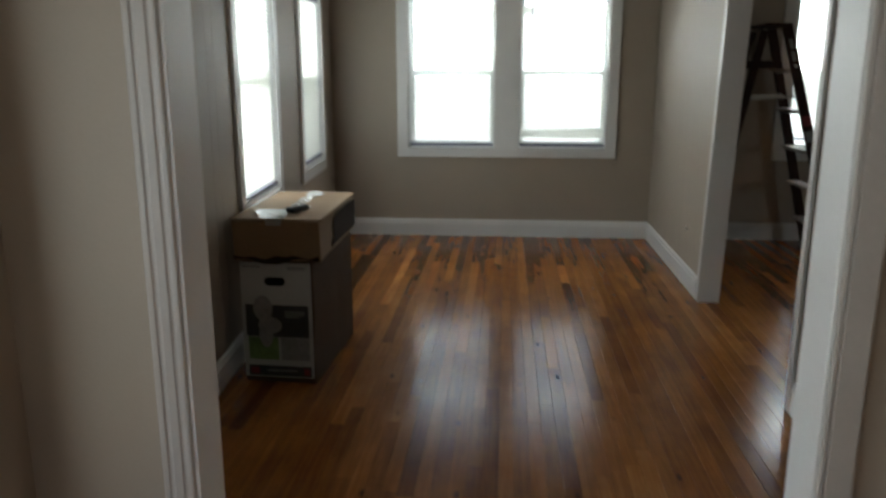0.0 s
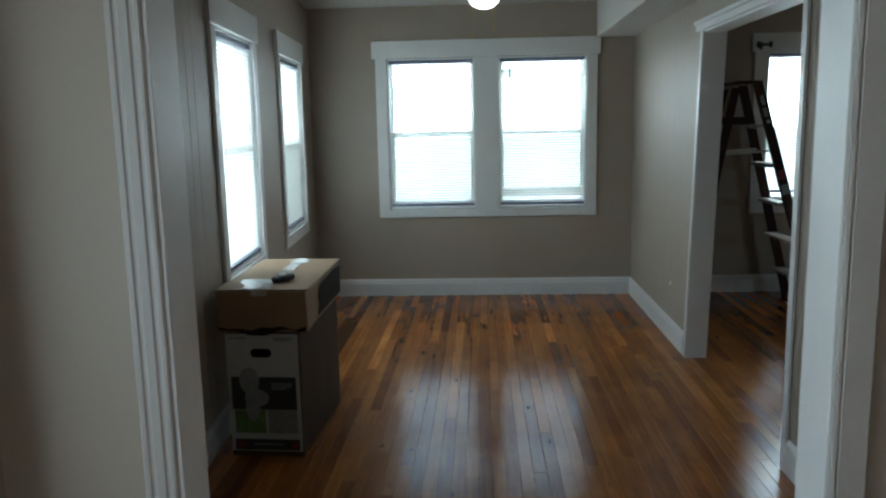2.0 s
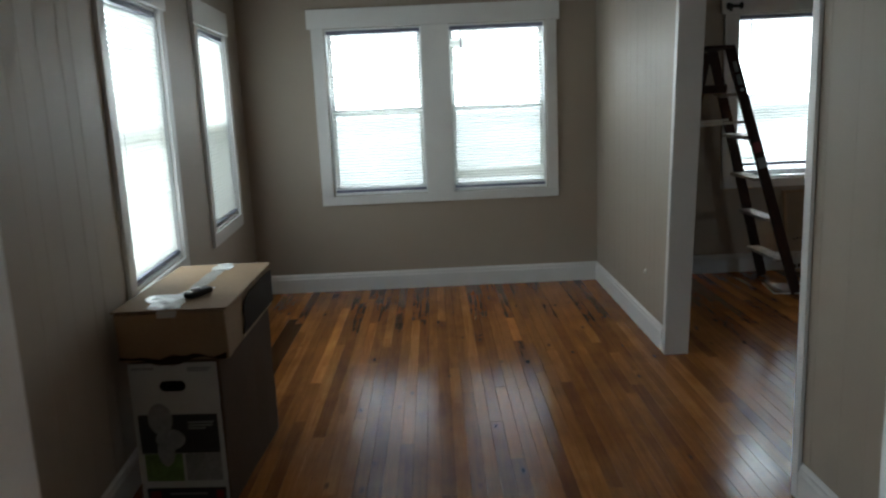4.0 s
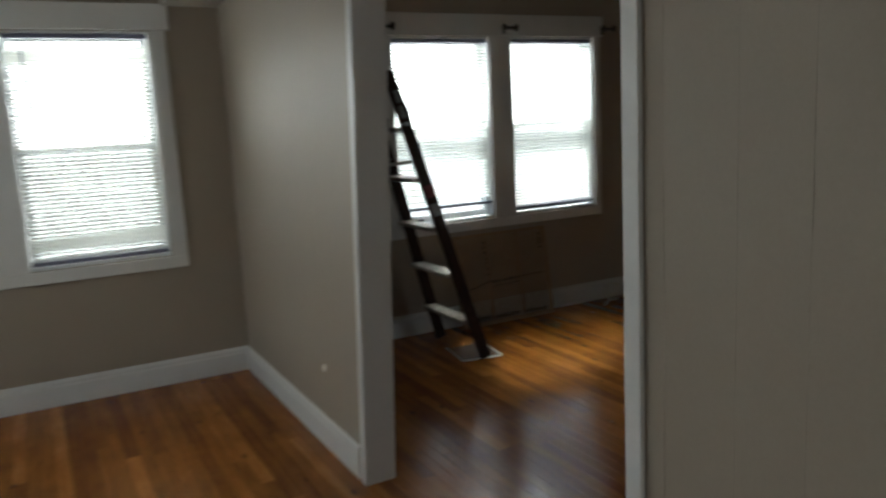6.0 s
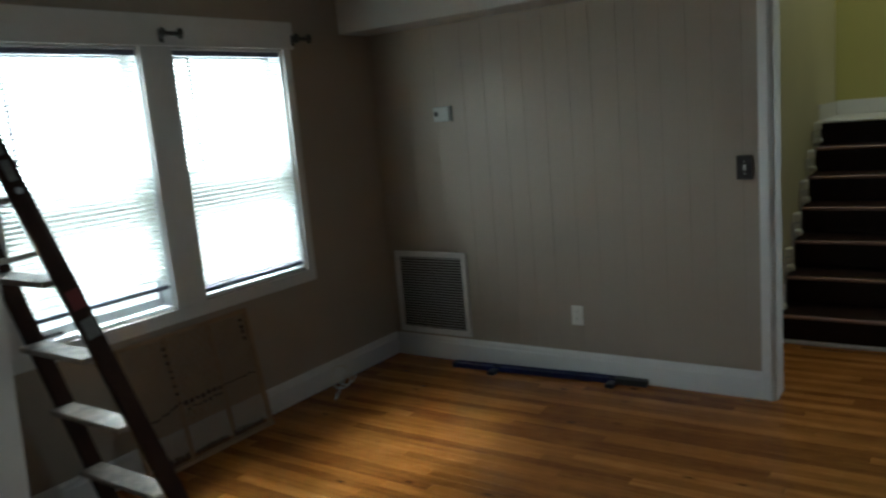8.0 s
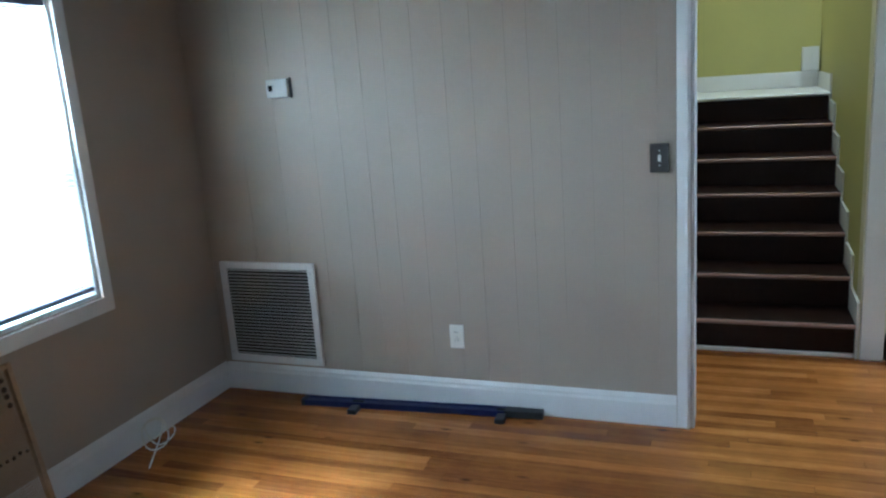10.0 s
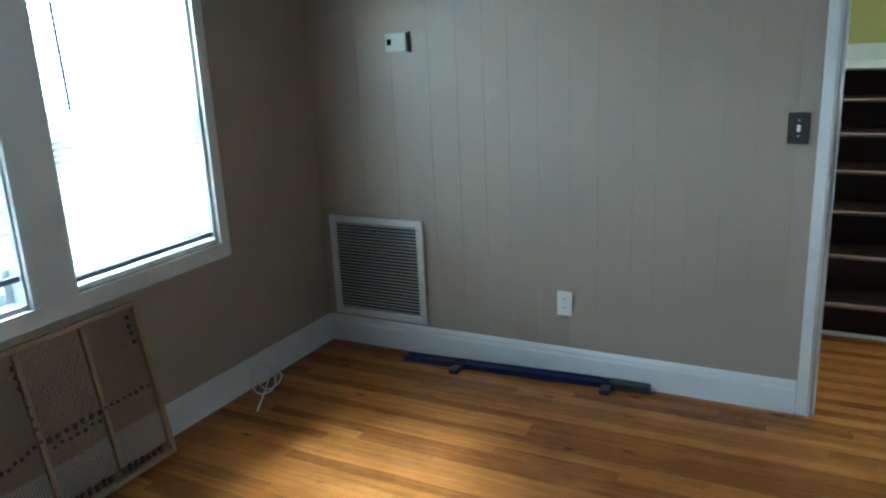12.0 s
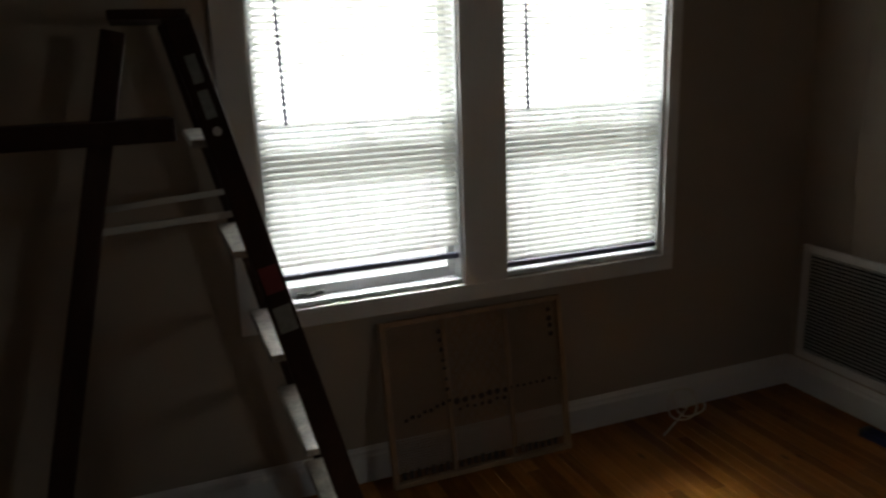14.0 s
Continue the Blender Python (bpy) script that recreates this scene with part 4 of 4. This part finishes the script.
for y0, y1 in ((-0.61, -0.43), (0.59, 0.61)):
    boxes("end_cap", [(-0.031, 0.031, y0, y1, 0.0, 0.034)], RUBBER, lev, bevel=0.003)
for y in (-0.42, 0.31):
    boxes("foot", [(-0.10, -0.031, y - 0.022, y + 0.022, 0.0, 0.024)], RUBBER, lev, "black rubber bracket", bevel=0.004)
    bm = bmesh.new()
    rod(bm, (0, y - 0.03, 0.027), (0, y + 0.03, 0.027), 0.006)
    part("vial", bm, RUBBER, lev)


def cane_panel():
    """A framed cane-mesh screen that leans on the wall under the windows."""
    ob = thing("cane_screen", "worn tan cane screen in a thin frame, leaning on the wall", "screen panel", pose(3.36, 7.012, 0.003, -9.5))
    w, h = 0.77, 0.645
    for nm, r in (("frame_side", (-w / 2, -w / 2 + 0.022, -0.012, 0.012, 0, h)), ("frame_side", (w / 2 - 0.022, w / 2, -0.012, 0.012, 0, h)), ("frame_top", (-w / 2 + 0.023, w / 2 - 0.023, -0.012, 0.012, h - 0.022, h)), ("frame_bottom", (-w / 2 + 0.023, w / 2 - 0.023, -0.012, 0.012, 0, 0.022)),
                  ("stile", (-0.14, -0.122, -0.011, 0.008, 0.023, h - 0.023)), ("stile", (0.122, 0.14, -0.011, 0.008, 0.023, h - 0.023))):
        boxes(nm, [r], WICKER, ob, bevel=0.003)
    bm = bmesh.new()
    step = 0.0105
    a = -w / 2 + 0.024
    while a < w / 2 - 0.024:
        box(bm, a, a + 0.0026, -0.002, 0.0, 0.022, h - 0.022)
        a += step
    z = 0.024
    while z < h - 0.026:
        box(bm, -w / 2 + 0.022, w / 2 - 0.022, -0.0042, -0.0022, z, z + 0.0026)
        z += step
    tagged(part("cane_mesh", bm, WICKER, ob, "fine open tan weave"), kind="stuff")
    third = (w - 0.05) / 3
    bm = bmesh.new()
    for way in (-1, 1):
        for i in range(-9, 10):
            c = i * 0.062
            pts = [(u, way * u * 1.5 + c + h / 2) for u in (-third / 2 + 0.012, third / 2 - 0.012)]
            (u0, z0), (u1, z1) = pts
            k0, k1 = [min(1, max(0, (lim - z0) / (z1 - z0))) for lim in (0.19, h - 0.025)]
            k0, k1 = min(k0, k1), max(k0, k1)
            if k1 - k0 > 0.05:
                at = lambda k: (u0 + (u1 - u0) * k, -0.0062 + 0.001 * way, z0 + (z1 - z0) * k)
                beam(bm, at(k0), at(k1), 0.006, 0.0016, (0, 0, 1), 0.0)
    tagged(part("lattice", bm, WICKER, ob, "diagonal cane lattice"), kind="stuff")
    # rows of dark openings: column, start and end along and up it, count, size
    for col, (u0, v0), (u1, v1), n, size in ((0, (0.2, 0.40), (0.95, 0.47), 8, 0.0095), (1, (0.08, 0.46), (0.95, 0.47), 7, 0.012), (1, (0.12, 0.41), (0.92, 0.42), 7, 0.009),
                                           (2, (0.06, 0.47), (0.9, 0.48), 8, 0.008), (0, (0.88, 0.90), (0.94, 0.55), 7, 0.010), (2, (0.86, 0.92), (0.88, 0.76), 4, 0.012)):
        for i in range(n):
            k = i / (n - 1)
            px = (col - 1.5 + u0 + (u1 - u0) * k) * third
            pz = h * (v0 + (v1 - v0) * k) + random.uniform(-0.004, 0.004)
            bm = bmesh.new()
            bmesh.ops.create_cone(bm, cap_ends=True, segments=8, radius1=size * random.uniform(0.75, 1.15), radius2=size * 0.7, depth=0.004, matrix=pose(px, -0.0105, pz, 90))
            part("opening", bm, WICKER_DARK, ob)
    n = 24
    for i in range(n):
        if i % 8 == 7:
            continue
        px = -w / 2 + 0.045 + i * (w - 0.09) / (n - 1)
        bm = bmesh.new()
        box(bm, px - 0.0085, px + 0.0085, -0.0155, -0.0045, 0.034, 0.062 + random.uniform(-0.006, 0.006), 0.004)
        part("opening", bm, WICKER_DARK, ob)


cane_panel()


def coil(name, label, pts, r, mat):
    cu = bpy.data.curves.new(name, "CURVE")
    cu.dimensions, cu.bevel_depth, cu.bevel_resolution = "3D", r, 3
    sp = cu.splines.new("NURBS")
    sp.points.add(len(pts) - 1)
    for p, c in zip(sp.points, pts):
        p.co = (*c, 1)
    sp.use_endpoint_u, sp.order_u = True, 4
    cu.materials.append(mat)
    tmp = new(name, cu)
    bpy.context.view_layer.update()
    me = bpy.data.meshes.new_from_object(tmp.evaluated_get(bpy.context.evaluated_depsgraph_get()))
    bpy.data.objects.remove(tmp)
    return tagged(new(name, me), label, "cable")


pts = [(4.15, 6.93, 0.005)]
for i in range(26):
    a = i * 0.5
    pts.append((4.30 + (0.085 + 0.02 * math.sin(i * 0.9)) * math.cos(a) + i * 0.0024, 7.03 + 0.03 * math.sin(a), 0.072 + (0.06 + 0.006 * math.cos(i * 0.7)) * math.sin(a)))
pts.append((4.40, 7.09, 0.012))
pts.append((4.38, 7.105, 0.006))
coil("cable", "loose coil of thin white cable against the baseboard", pts, 0.0035, CABLE)


# ---- floor boards, last ----
BOARD_W = 0.0572


def board_mesh(length):
    bm = bmesh.new()
    w, c = BOARD_W - 0.0005, 0.0007
    ring = lambda x, y, z: [bm.verts.new((sx * x, sy * y, z)) for sx, sy in ((-1, -1), (1, -1), (1, 1), (-1, 1))]
    lo, hi = ring(w / 2, length / 2 - 0.0004, -0.019), ring(w / 2, length / 2 - 0.0004, -c)
    top = ring(w / 2 - c, length / 2 - c, 0.0)
    for r, s in ((lo, hi), (hi, top)):
        for i in range(4):
            bm.faces.new((r[i], r[(i + 1) % 4], s[(i + 1) % 4], s[i]))
    bm.faces.new(top)
    me = bpy.data.meshes.new("floor_board")
    bm.to_mesh(me)
    bm.free()
    return me


LENGTHS = [0.5, 0.8, 1.1, 1.5, 1.9, 2.3]
MESHES = {n: board_mesh(n) for n in LENGTHS}
for me in MESHES.values():
    me.materials.append(OAK_ONE)
rng = random.Random(11)
# boards that stand out by their tone
MARKED = [(-0.745, 6.25, OAK_DARK), (-0.69, 5.8, OAK_DARK), (-0.80, 6.7, OAK_DARK), (-0.20, 5.95, OAK_LIGHT), (0.69, 6.1, OAK_LIGHT), (0.75, 5.6, OAK_LIGHT), (0.58, 6.4, OAK_LIGHT), (-0.42, 5.4, OAK_LIGHT)]
verts, faces, single = [], [], 0
x = -2.4
while x < 6.0:
    mid = x + BOARD_W / 2
    south, north = (-2.6 if -1.52 < mid < 2.6 else 2.36), (7.12 if mid < 5.06 else 4.92)
    if mid < -1.36 and south > 0:
        x += BOARD_W
        continue
    if mid < -1.3:
        north = 2.36
    y = south - rng.uniform(0, 0.9)
    while y < north:
        n = rng.choice(LENGTHS)
        cx, cy = x + BOARD_W / 2, y + n / 2
        if (-1.1 < cx < 1.5 and 3.3 < cy < 7.0 or 3.0 < cx < 5.0 and 5.2 < cy < 6.6) and y + n < north and single < 300:
            ob = new("floor_board", MESHES[n])
            ob.parent = floor
            ob.location = (cx, cy, 0)
            single += 1
            for mx, my, tone in MARKED:
                if abs(cx - mx) < BOARD_W / 2 and y < my < y + n:
                    ob.material_slots[0].link = "OBJECT"
                    ob.material_slots[0].material = tone
        else:
            b = len(verts)
            lo, hi = max(y, south), min(y + n, north)
            if hi - lo < 0.01:
                y += n
                continue
            w, c = BOARD_W - 0.0005, 0.0007
            for hx, e, z in ((w / 2, 0.0004, -0.019), (w / 2, 0.0004, -c), (w / 2 - c, c, 0.0)):
                verts += [(cx - hx, lo + e, z), (cx + hx, lo + e, z), (cx + hx, hi - e, z), (cx - hx, hi - e, z)]
            for k in (0, 4):
                faces += [(b + k + i, b + k + (i + 1) % 4, b + k + 4 + (i + 1) % 4, b + k + 4 + i) for i in range(4)]
            faces.append((b + 8, b + 9, b + 10, b + 11))
        y += n
    x += BOARD_W
me = bpy.data.meshes.new("floor_boards")
me.from_pydata(verts, [], faces)
me.materials.append(OAK_MANY)
rest = new("floor_boards", me)
rest.parent = floor
tagged(rest, "varnished oak strip boards", kind="stuff")
